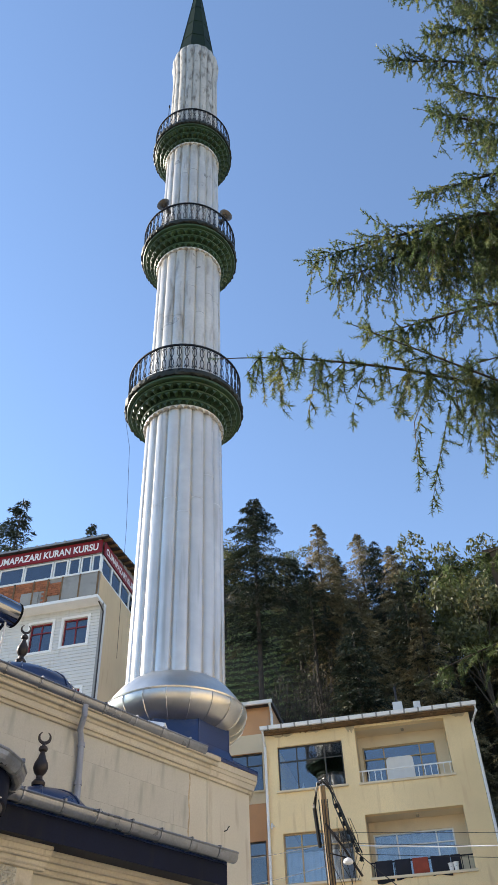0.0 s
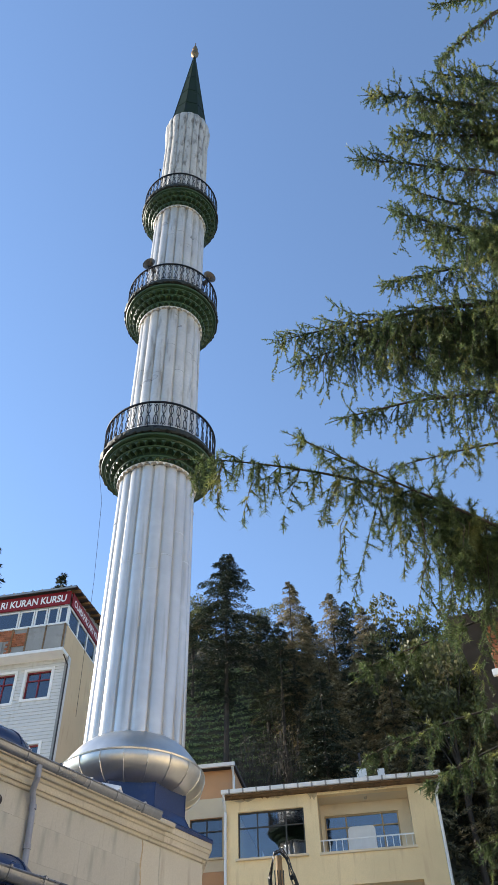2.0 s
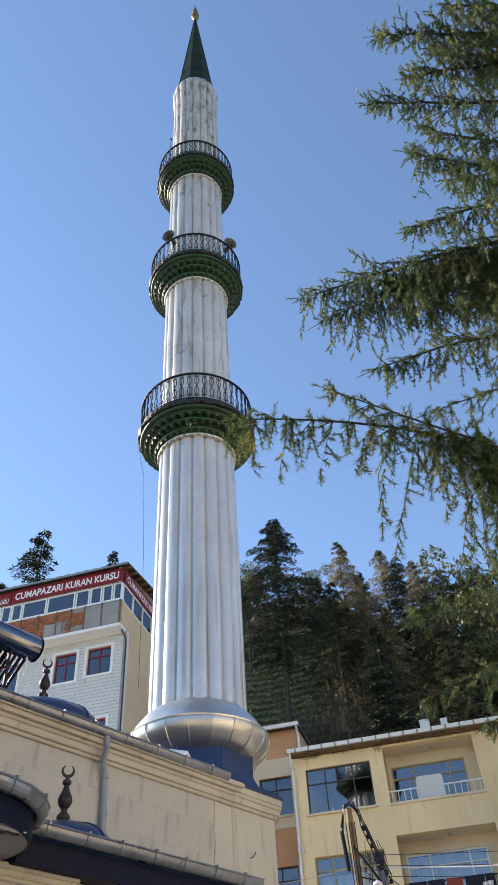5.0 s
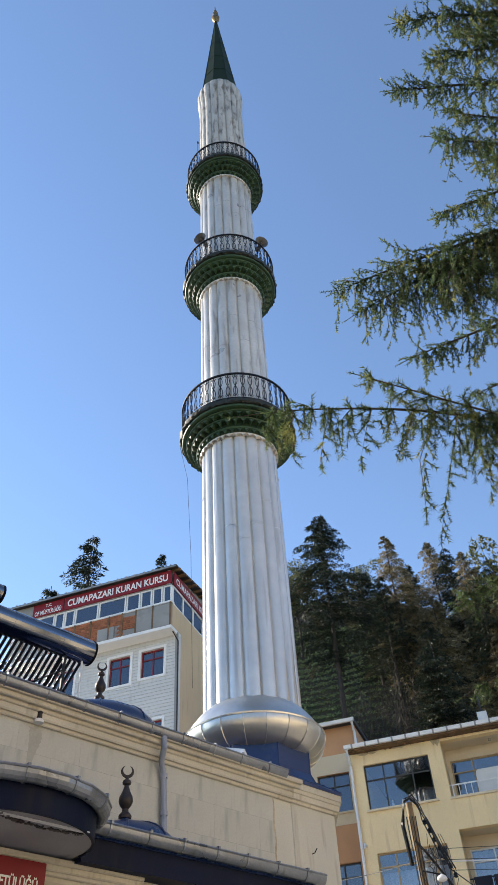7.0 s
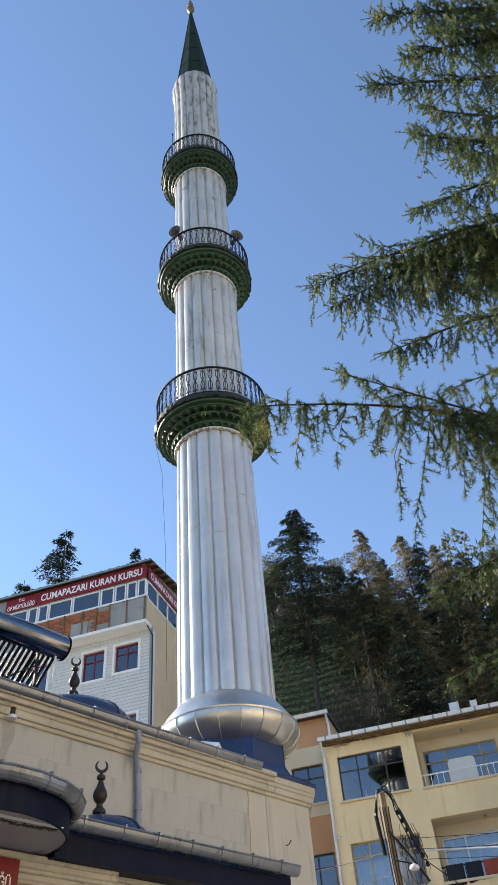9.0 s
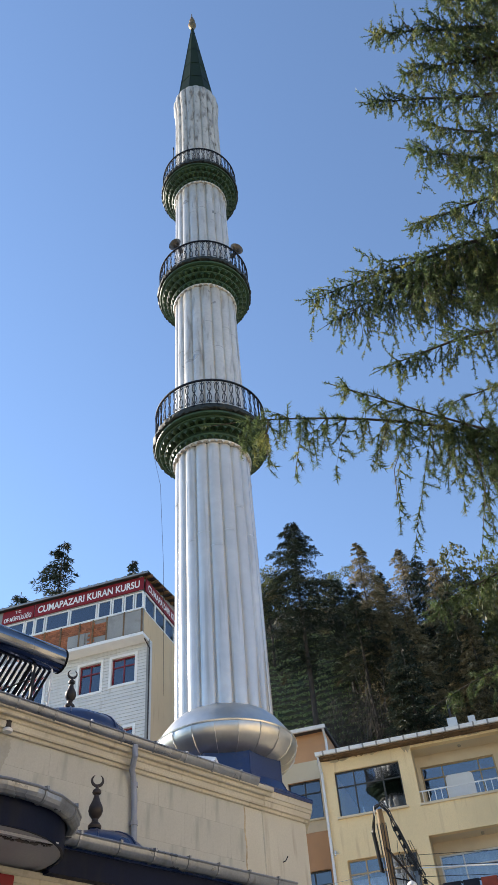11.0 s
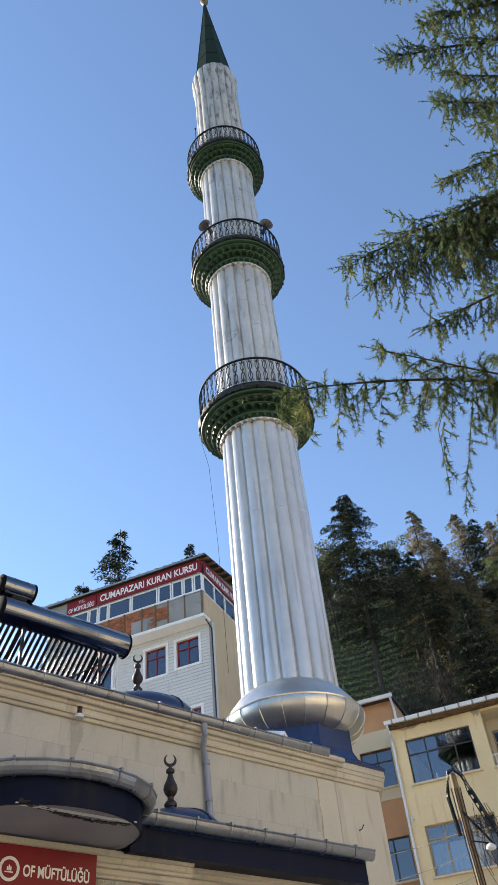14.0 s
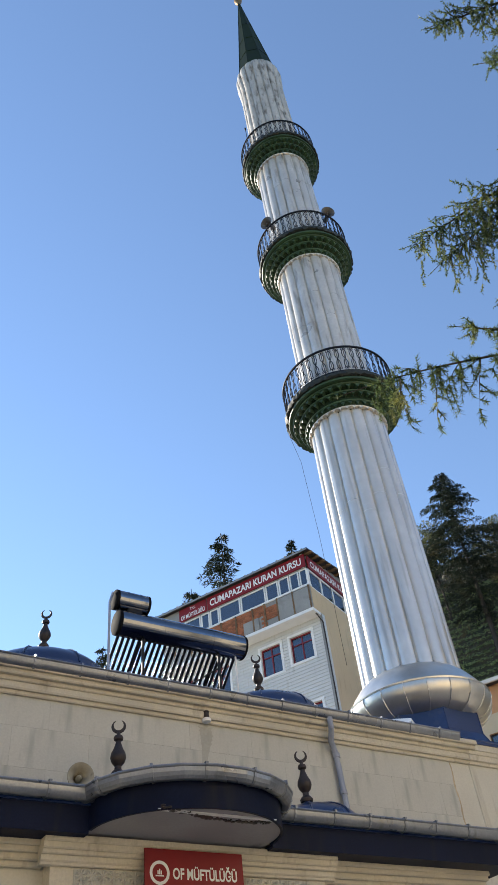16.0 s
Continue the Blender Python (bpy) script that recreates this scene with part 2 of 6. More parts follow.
# ---- mesh helpers ----
class Form:
    """Collects vertices and faces of one mesh."""

    def __init__(self):
        self.v, self.f = [], []

    def add(self, verts, faces):
        o = len(self.v)
        self.v += [tuple(p) for p in verts]
        self.f += [tuple(i + o for i in face) for face in faces]
        return self

    def box(self, x0, x1, y0, y1, z0, z1):
        vs = [(x, y, z) for z in (z0, z1) for x, y in ((x0, y0), (x1, y0), (x1, y1), (x0, y1))]
        return self.add(vs, [(3, 2, 1, 0), (4, 5, 6, 7), (0, 1, 5, 4), (1, 2, 6, 5), (2, 3, 7, 6), (3, 0, 4, 7)])

    def lathe(self, prof, n=32, cx=0, cy=0, a0=0.0, a1=360.0, turn=0.0, caps=True):
        full = abs(a1 - a0 - 360) < 1e-6
        m = n if full else n + 1
        vs = []
        for r, z in prof:
            for i in range(m):
                a = radians(a0 + (a1 - a0) * i / n + turn)
                vs.append((cx + r * math.cos(a), cy + r * math.sin(a), z))
        fs = []
        for j in range(len(prof) - 1):
            for i in range(n):
                k = (i + 1) % m
                fs.append((j * m + i, j * m + k, (j + 1) * m + k, (j + 1) * m + i))
        if full and caps:
            fs.append(tuple(reversed(range(m))))
            fs.append(tuple(range((len(prof) - 1) * m, len(prof) * m)))
        return self.add(vs, fs)

    def tube(self, pts, r, n=8, r_end=None):
        pts = [Vector(p) for p in pts]
        r_end = r if r_end is None else r_end
        vs, up = [], Vector((0, 0, 1))
        for i, p in enumerate(pts):
            tn = (pts[min(i + 1, len(pts) - 1)] - pts[max(i - 1, 0)]).normalized()
            ref = up if abs(tn.z) < 0.95 else Vector((1, 0, 0))
            a = tn.cross(ref).normalized()
            b = tn.cross(a)
            rad = r + (r_end - r) * i / max(1, len(pts) - 1)
            for k in range(n):
                q = 2 * math.pi * k / n
                vs.append(p + a * (rad * math.cos(q)) + b * (rad * math.sin(q)))
        fs = [(i * n + k, i * n + (k + 1) % n, (i + 1) * n + (k + 1) % n, (i + 1) * n + k) for i in range(len(pts) - 1) for k in range(n)]
        fs += [tuple(reversed(range(n))), tuple(range((len(pts) - 1) * n, len(pts) * n))]
        return self.add(vs, fs)

    def sweep(self, path, prof):
        """Profile (offset outwards, z) swept along plan points with their outward normals: path = [(x, y, nx, ny)]."""
        m = len(prof)
        vs = [(x + nx * o, y + ny * o, z) for x, y, nx, ny in path for o, z in prof]
        fs = [(i * m + k, (i + 1) * m + k, (i + 1) * m + (k + 1) % m, i * m + (k + 1) % m) for i in range(len(path) - 1) for k in range(m)]
        fs += [tuple(range(m)), tuple(reversed(range((len(path) - 1) * m, len(path) * m)))]
        return self.add(vs, fs)

    def wall(self, u0, u1, z0, z1, v0, v1, holes):
        """A wall in the x-z plane from y = v0 (outside) to v1, with rectangular openings through it."""
        us = sorted({u0, u1, *[h[0] for h in holes], *[h[1] for h in holes]})
        zs = sorted({z0, z1, *[h[2] for h in holes], *[h[3] for h in holes]})

        def solid(i, j):
            if not (0 <= i < len(us) - 1 and 0 <= j < len(zs) - 1):
                return False
            cu, cz = (us[i] + us[i + 1]) / 2, (zs[j] + zs[j + 1]) / 2
            return not any(h[0] < cu < h[1] and h[2] < cz < h[3] for h in holes)

        for i in range(len(us) - 1):
            for j in range(len(zs) - 1):
                if not solid(i, j):
                    continue
                a, b, c, e = us[i], us[i + 1], zs[j], zs[j + 1]
                self.add([(a, v0, c), (b, v0, c), (b, v0, e), (a, v0, e)], [(0, 1, 2, 3)])
                self.add([(a, v1, c), (b, v1, c), (b, v1, e), (a, v1, e)], [(3, 2, 1, 0)])
                if not solid(i - 1, j):
                    self.add([(a, v0, c), (a, v1, c), (a, v1, e), (a, v0, e)], [(3, 2, 1, 0)])
                if not solid(i + 1, j):
                    self.add([(b, v0, c), (b, v1, c), (b, v1, e), (b, v0, e)], [(0, 1, 2, 3)])
                if not solid(i, j - 1):
                    self.add([(a, v0, c), (b, v0, c), (b, v1, c), (a, v1, c)], [(3, 2, 1, 0)])
                if not solid(i, j + 1):
                    self.add([(a, v0, e), (b, v0, e), (b, v1, e), (a, v1, e)], [(0, 1, 2, 3)])
        return self


def mesh_of(name, form, material, smooth=False, bevel=0.0, seg=2, weld=False):
    me = bpy.data.meshes.new(name)
    me.from_pydata(form.v, [], form.f)
    if bevel or weld:
        bm = bmesh.new()
        bm.from_mesh(me)
        if weld:
            bmesh.ops.remove_doubles(bm, verts=bm.verts, dist=0.0005)
        if bevel:
            bmesh.ops.bevel(bm, geom=list(bm.edges), offset=bevel, segments=seg, affect="EDGES", clamp_overlap=True)
        bm.to_mesh(me)
        bm.free()
    if smooth:
        me.shade_smooth()
        me.set_sharp_from_angle(angle=radians(40))
    me.materials.append(material)
    return me


def part(name, form, material, parent=None, label="", smooth=False, bevel=0.0, seg=2, weld=False):
    me = form if isinstance(form, bpy.types.Mesh) else mesh_of(name, form, material, smooth, bevel, seg, weld)
    ob = new(name, me)
    ob.parent = parent
    if label:
        tagged(ob, label)
    return ob


def thing(name, m, label, category, group="", kind=""):
    ob = new(name)
    ob.matrix_world = m
    return tagged(ob, label, category, group, kind)


def text_form(words, height, depth=0.01, width=None):
    """Letters as a mesh lying in the x-z plane, facing -y, start at x = 0, base at z = 0."""
    cu = bpy.data.curves.new("letters", "FONT")
    cu.body, cu.size, cu.extrude, cu.offset = words, 1.0, 0.0, 0.026
    tmp = bpy.data.objects.new("letters", cu)
    scene.collection.objects.link(tmp)
    bpy.context.view_layer.update()
    me = bpy.data.meshes.new_from_object(tmp.evaluated_get(bpy.context.evaluated_depsgraph_get()))
    co = np.empty(len(me.vertices) * 3)
    me.vertices.foreach_get("co", co)
    co = co.reshape(-1, 3)
    lo, hi = co.min(0), co.max(0)
    sz = height / 0.73
    sx = sz if width is None else width / (hi[0] - lo[0])
    form = Form()
    form.add([((x - lo[0]) * sx, 0.0, y * sz) for x, y, z in co], [tuple(p.vertices) for p in me.polygons])
    bpy.data.objects.remove(tmp)
    bpy.data.curves.remove(cu)
    bpy.data.meshes.remove(me)
    return form


def shifted(form, dx, dy, dz):
    form.v = [(x + dx, y + dy, z + dz) for x, y, z in form.v]
    return form


# ---- ground and hill ----
def hill(x, y):
    s = min(1.0, max(0.0, (y - 32) / 44.0))
    amp = 46 - 0.8 * min(28, max(0, x - 6)) - 0.25 * min(40, max(0, -x - 20))
    z = GROUND + amp * s * s * (3 - 2 * s)
    if s > 0:
        z += 0.8 * min(1, s * 6) * noise.noise(Vector((x * 0.12, y * 0.12, 0)))
    return z


def build_ground():
    far = [200, 320, 500, 900, 1600, 3000]
    xs = [-f for f in reversed(far)] + [i * 3.0 for i in range(-50, 51)] + far
    ys = [-f for f in reversed(far)] + [i * 3.0 for i in range(-50, 51)] + far
    vs = [(x, y, hill(x, y)) for y in ys for x in xs]
    n = len(xs)
    fs = [(j * n + i, j * n + i + 1, (j + 1) * n + i + 1, (j + 1) * n + i) for j in range(len(ys) - 1) for i in range(n - 1)]
    ob = part("ground", Form().add(vs, fs), SOIL, smooth=True)
    tagged(ob, "dark earthy hillside ground rising behind the buildings", "ground", kind="structure")
    yard = part("pavement", Form().box(-40, 40, -30, 30.5, GROUND - 0.1, GROUND + 0.02), PAVING)
    tagged(yard, "grey worn concrete yard in front of the mosque", "pavement", kind="structure")


build_ground()

# ---- minaret ----
MX, MY = -1.82, 15.05
K = 0.96


def mz(z):
    return 1.95 + (z - 1.95) * K


LOBES = 18


def rib_outline(depth, n=9):
    """One rib in plan: (share of its angle, drop below the crown), a half round between two narrow grooves."""
    pts = [(-1.0, depth * 1.12)]
    for i in range(n):
        q = math.pi * i / (n - 1)
        pts.append((-0.93 * math.cos(q), depth * (1 - math.sin(q) ** 0.9)))
    return pts


def fluted(rows, depth=0.08):
    """A shaft of half-round vertical ribs: rows of (height, radius over the crowns, share of the full rib depth)."""
    form, vs = Form(), []
    for z, rad, share in rows:
        for k in range(LOBES):
            for ph, drop in rib_outline(depth * share):
                a = 2 * math.pi * (k + ph / 2) / LOBES
                vs.append(((rad - drop) * math.cos(a), (rad - drop) * math.sin(a), z))
    n = len(vs) // len(rows)
    fs = [(j * n + i, j * n + (i + 1) % n, (j + 1) * n + (i + 1) % n, (j + 1) * n + i) for j in range(len(rows) - 1) for i in range(n)]
    fs.append(tuple(range((len(rows) - 1) * n, len(rows) * n)))
    return form.add(vs, fs)


def shaft_rows(z0, z1, r0, r1):
    """A straight shaft whose ribs close in round heads."""
    at = lambda z: r0 + (r1 - r0) * (z - z0) / (z1 - z0)
    return [(z, at(z), 1.0) for z in (z0, z0 + (z1 - z0) * 0.33, z0 + (z1 - z0) * 0.66, z1 - 0.2)] + [(z1 - 0.11, r1 - 0.004, 0.95), (z1 - 0.05, r1 - 0.025, 0.7), (z1, r1 - 0.08, 0.2)]


def sheet_joints(parent, z0, z1, rad, gap, seed, depth=0.08):
    """Overlapping joints of the shaft's metal sheets, staggered from rib to rib."""
    form = Form()
    pts = rib_outline(depth)[1:]
    vs = []
    for z, out in ((-0.007, 0.002), (-0.005, 0.006), (0.008, 0.0045), (0.01, -0.003)):
        for ph, drop in pts:
            a = math.pi * ph / LOBES
            vs.append(((rad + out - drop) * math.cos(a), (rad + out - drop) * math.sin(a), z))
    m = len(pts)
    form.add(vs, [(j * m + i, j * m + i + 1, (j + 1) * m + i + 1, (j + 1) * m + i) for j in range(3) for i in range(m - 1)])
    me, r = mesh_of("sheet_joint", form, JOINT), random.Random(seed)
    for k in range(LOBES):
        z = z0 + gap * r.uniform(0.2, 1.0)
        while z < z1 - 0.4:
            o = new("sheet_joint", me)
            o.parent = parent
            o.matrix_basis = pose(0, 0, z, 0, 0, 360 * k / LOBES)
            z += gap * r.uniform(0.8, 1.2)


def tooth_ring(form, r_in, r_out, z0, z1, n, turn=0.0, count=None):
    """A ring of small pointed brackets hanging under a ledge."""
    for i in range(count or n):
        a = 2 * math.pi * (i + turn) / n
        h = math.pi / n * 0.62
        ca = [(math.cos(a + q), math.sin(a + q)) for q in (-h, 0, h)]
        zt = z1
        vs = [(r_in * ca[0][0], r_in * ca[0][1], zt), (r_in * ca[2][0], r_in * ca[2][1], zt), (r_out * ca[2][0], r_out * ca[2][1], zt),
              (r_out * ca[0][0], r_out * ca[0][1], zt), (r_in * ca[1][0], r_in * ca[1][1], z0), (r_out * 0.985 * ca[1][0], r_out * 0.985 * ca[1][1], z0 + (z1 - z0) * 0.25)]
        form.add(vs, [(0, 1, 2, 3), (0, 4, 1), (3, 2, 5), (0, 3, 5, 4), (1, 4, 5, 2)])
    return form


def build_minaret():
    top = thing("minaret", pose(MX, MY, 0), "tall white fluted minaret with green balconies and spire", "minaret")
    rs = 0.97
    floors = [(mz(16.7), 1.52, 1.0), (mz(23.78), 1.5, 0.99), (mz(30.72), 1.45, 0.97)]
    tops = [mz(15.97), mz(23.05), mz(29.98)]
    sh = part("lower_shaft", fluted(shaft_rows(mz(8.55), tops[0], rs + 0.03, rs)), SHAFT, top, "glossy white fluted shaft with sheet joints", True)
    sheet_joints(sh, mz(8.9), tops[0], rs + 0.012, 4.2, 3)
    sh = part("second_shaft", fluted(shaft_rows(floors[0][0], tops[1], rs, rs)), SHAFT_MID, top, "weathered white fluted shaft", True)
    sheet_joints(sh, floors[0][0] + 0.8, tops[1], rs, 3.6, 4)
    sh = part("third_shaft", fluted(shaft_rows(floors[1][0], tops[2], rs - 0.01, rs - 0.02)), SHAFT_MID, top, "weathered white fluted shaft", True)
    sheet_joints(sh, floors[1][0] + 0.8, tops[2], rs - 0.013, 3.4, 5)
    rt = rs - 0.025
    head = [(floors[2][0], rt, 1.0), (mz(34.0), rt, 1.0), (mz(37.3), rt, 1.0), (mz(38.1), rt + 0.035, 1.0), (mz(38.7), rt + 0.085, 1.0), (mz(39.0), rt + 0.085, 0.9), (mz(39.22), rt + 0.05, 0.7), (mz(39.4), rt - 0.02, 0.35), (mz(39.5), rt - 0.12, 0.0)]
    sh = part("top_shaft", fluted(head), SHAFT_OLD, top, "weather-stained white fluted top shaft", True)
    sheet_joints(sh, floors[2][0] + 0.8, mz(37.4), rt, 2.2, 6)
    # balconies
    for k, ((zf, rf, rsh), zt) in enumerate(zip(floors, tops)):
        h = zf - zt
        # recessed corbel wall: its darker green paints the shade between the tiers
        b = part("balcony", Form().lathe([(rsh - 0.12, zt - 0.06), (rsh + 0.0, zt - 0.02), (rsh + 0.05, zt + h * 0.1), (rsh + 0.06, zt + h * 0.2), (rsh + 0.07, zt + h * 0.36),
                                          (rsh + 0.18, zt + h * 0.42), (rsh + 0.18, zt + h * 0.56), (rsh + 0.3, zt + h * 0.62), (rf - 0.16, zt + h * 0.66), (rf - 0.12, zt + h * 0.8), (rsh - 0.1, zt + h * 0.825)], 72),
                 GREEN_SHADED, top, "stepped green balcony corbel with shade painted between its ledges", True)
        for ro_, za, zb in ((0.115, 0.1, 0.17), (0.245, 0.41, 0.475), (0.385, 0.6, 0.66), (rf - rsh - 0.035, 0.7, 0.79)):
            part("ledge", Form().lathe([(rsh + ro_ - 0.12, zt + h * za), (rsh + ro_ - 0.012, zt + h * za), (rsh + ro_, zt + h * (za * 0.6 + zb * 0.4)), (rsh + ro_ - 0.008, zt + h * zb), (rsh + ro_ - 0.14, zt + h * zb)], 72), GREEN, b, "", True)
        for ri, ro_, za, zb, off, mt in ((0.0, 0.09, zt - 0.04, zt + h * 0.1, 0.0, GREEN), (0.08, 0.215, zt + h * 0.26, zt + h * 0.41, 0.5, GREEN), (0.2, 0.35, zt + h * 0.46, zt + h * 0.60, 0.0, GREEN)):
            tooth = mesh_of("bracket", tooth_ring(Form(), rsh + ri, rsh + ro_, za, zb, 36, off, 1), mt)
            for i in range(36):
                o = new("bracket", tooth)
                o.parent = b
                o.matrix_basis = pose(0, 0, 0, 0, 0, 10 * i)
        ring = part("arcade_ring", Form().lathe([(rsh - 0.05, zt - 0.05), (rsh + 0.022, zt - 0.05), (rsh + 0.03, zt - 0.035), (rsh + 0.022, zt - 0.02), (rsh - 0.05, zt - 0.02)], 72), SHAFT_MID, b, "scalloped white ring", True)
        drop = mesh_of("scallop", tooth_ring(Form(), rsh - 0.03, rsh + 0.028, zt - 0.12, zt - 0.05, 36, 0.5, 1), SHAFT_MID)
        for i in range(36):
            o = new("scallop", drop)
            o.parent = ring
            o.matrix_basis = pose(0, 0, 0, 0, 0, 10 * i)
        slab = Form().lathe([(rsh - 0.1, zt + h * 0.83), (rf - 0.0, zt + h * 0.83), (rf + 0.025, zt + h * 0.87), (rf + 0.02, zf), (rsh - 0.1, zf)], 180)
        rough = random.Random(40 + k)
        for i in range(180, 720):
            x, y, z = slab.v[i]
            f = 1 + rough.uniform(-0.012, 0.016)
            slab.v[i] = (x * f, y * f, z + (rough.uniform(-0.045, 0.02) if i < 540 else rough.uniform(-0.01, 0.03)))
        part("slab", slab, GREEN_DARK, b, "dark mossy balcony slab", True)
        # railing
        rr, z0, z1 = rf - 0.03, zf + 0.06, zf + 0.98
        rail = Form()
        for z, t in ((z0, 0.016), (z1, 0.022)):
            rail.lathe([(rr - t, z - t), (rr + t, z - t), (rr + t, z + t), (rr - t, z + t), (rr - t, z - t)], 72, caps=False)
        ro = part("railing", rail, IRON, top, "black wrought-iron balcony railing")
        n = 48
        bar = Form()
        bar.tube([(0, 0, z0 - 0.06), (0, 0, z1)], 0.011, 5)
        for sgn in (-1, 1):
            pts = []
            for q in range(13):
                w = q / 12
                pts.append((0, sgn * 0.052 * abs(math.sin(w * math.pi * 2)) ** 0.8, z0 + 0.07 + (z1 - z0 - 0.14) * w))
            bar.tube(pts, 0.012, 4)
            for zc, up in ((z0 + 0.1, 1), (z1 - 0.1, -1)):
                pts = [(0, sgn * (0.03 + 0.035 * math.sin(q)), zc + up * 0.035 * (1 - math.cos(q)) - up * 0.03) for q in (0, 0.8, 1.6, 2.4, 3.1)]
                bar.tube(pts, 0.011, 4)
        bar_me = mesh_of("baluster", bar, IRON)
        for i in range(n):
            a = 360 * i / n
            o = new("baluster", bar_me)
            o.parent = ro
            o.matrix_basis = pose(rr * math.cos(radians(a)), rr * math.sin(radians(a)), 0, 0, 0, a)
    # spire
    zs, ze, rb = mz(39.52), mz(50.1), 0.86
    sp = part("spire", Form().lathe([(rb + 0.05, zs - 0.06), (rb, zs), (0.05, ze)], 8, turn=35), SPIRE, top, "green sheet-metal eight-sided spire")
    for w in (0.17, 0.37, 0.6):
        r = rb + (0.05 - rb) * w
        part("seam", Form().lathe([(r - 0.02, zs + (ze - zs) * w - 0.03), (r + 0.016, zs + (ze - zs) * w - 0.03), (r + 0.012, zs + (ze - zs) * w + 0.03), (r - 0.02, zs + (ze - zs) * w + 0.03)], 8, turn=35), SPIRE, sp)
    for i in range(8):
        a = radians(35 + 45 * i)
        part("ridge", Form().tube([(rb * math.cos(a), rb * math.sin(a), zs), (0.05 * math.cos(a), 0.05 * math.sin(a), ze)], 0.022, 5, 0.012), SPIRE, sp)
    fin = Form().lathe([(0.05, ze - 0.1), (0.07, ze + 0.05), (0.2, ze + 0.35), (0.22, ze + 0.55), (0.1, ze + 0.8), (0.08, ze + 0.9), (0.16, ze + 1.1), (0.16, ze + 1.2), (0.06, ze + 1.4),
                        (0.1, ze + 1.6), (0.04, ze + 1.8), (0.02, ze + 2.4)], 16)
    part("finial", fin, BRASS, top, "tarnished copper ball finial", True)
    # flared metal collar at the foot: a ring of bent sheets
    zc = mz(8.62)
    prof = [(0.97, zc + 0.1), (1.1, zc - 0.02), (1.25, zc - 0.21), (1.37, zc - 0.41)]
    col = part("collar", Form().lathe(prof, 48), STEEL, top, "bulging stainless sheet collar with standing seams", True)
    low = [(1.38, zc - 0.41), (1.39, zc - 0.5), (1.35, zc - 0.63), (1.24, zc - 0.76), (1.12, zc - 0.83), (0.98, zc - 0.87)]
    gore = mesh_of("metal_sheet", Form().lathe(low, 3, a0=0.25, a1=17.75), STEEL, True)
    seam_me = mesh_of("seam", Form().tube([((r + 0.006), 0, z) for r, z in low], 0.011, 5), STEEL)
    for i in range(20):
        for me, nm in ((gore, "metal_sheet"), (seam_me, "seam")):
            o = new(nm, me)
            o.parent = col
            o.matrix_basis = pose(0, 0, 0, 0, 0, 18 * i + (0 if me is gore else -0.0))
    part("collar_edge", Form().lathe([(1.34, zc - 0.43), (1.392, zc - 0.425), (1.4, zc - 0.4), (1.35, zc - 0.37)], 60), STEEL, top, "", True)
    # octagonal blue pedestal with a flared skirt
    rot = 53.4 + 22.5
    oc = 1 / math.cos(radians(22.5))
    ped = Form().lathe([(1.0 * oc, 7.62), (1.0 * oc, 7.12), (1.08 * oc, 6.95), (1.5 * oc, 6.69), (1.5 * oc, 6.64), (1.2 * oc, 6.64)], 8, turn=rot)
    po = part("pedestal", ped, BLUE, top, "blue painted sheet-metal octagonal pedestal with flared skirt")
    for i in range(8):
        a = radians(rot + 45 * i)
        c, s = math.cos(a), math.sin(a)
        part("seam", Form().tube([(r * oc * c, r * oc * s, z) for r, z in ((1.0, 7.6), (1.0, 7.12), (1.08, 6.95), (1.5, 6.69))], 0.012, 5), BLUE, po)
    tower = Form().lathe([(1.33 * oc, GROUND - 0.2), (1.33 * oc, 6.62)], 8, turn=rot)
    part("tower_base", tower, STONE_WALL, top, "cream stone octagonal minaret base")
    corn = Form().lathe([(1.32 * oc, 6.33), (1.37 * oc, 6.34), (1.38 * oc, 6.38), (1.42 * oc, 6.39), (1.43 * oc, 6.47), (1.45 * oc, 6.48), (1.46 * oc, 6.53), (1.48 * oc, 6.54), (1.48 * oc, 6.64), (1.3 * oc, 6.64)], 8, turn=rot)
    part("cornice", corn, MOULD, top)
    # thin conductor wire down the side
    wire = [(-1.5, -0.35, mz(16.4)), (-1.25, -0.55, mz(15.0)), (-1.14, -0.6, mz(12.5)), (-1.1, -0.6, mz(9.2))]
    part("conductor_wire", Form().tube(wire, 0.004, 4), CAP, top)
    return floors


FLOORS = build_minaret()


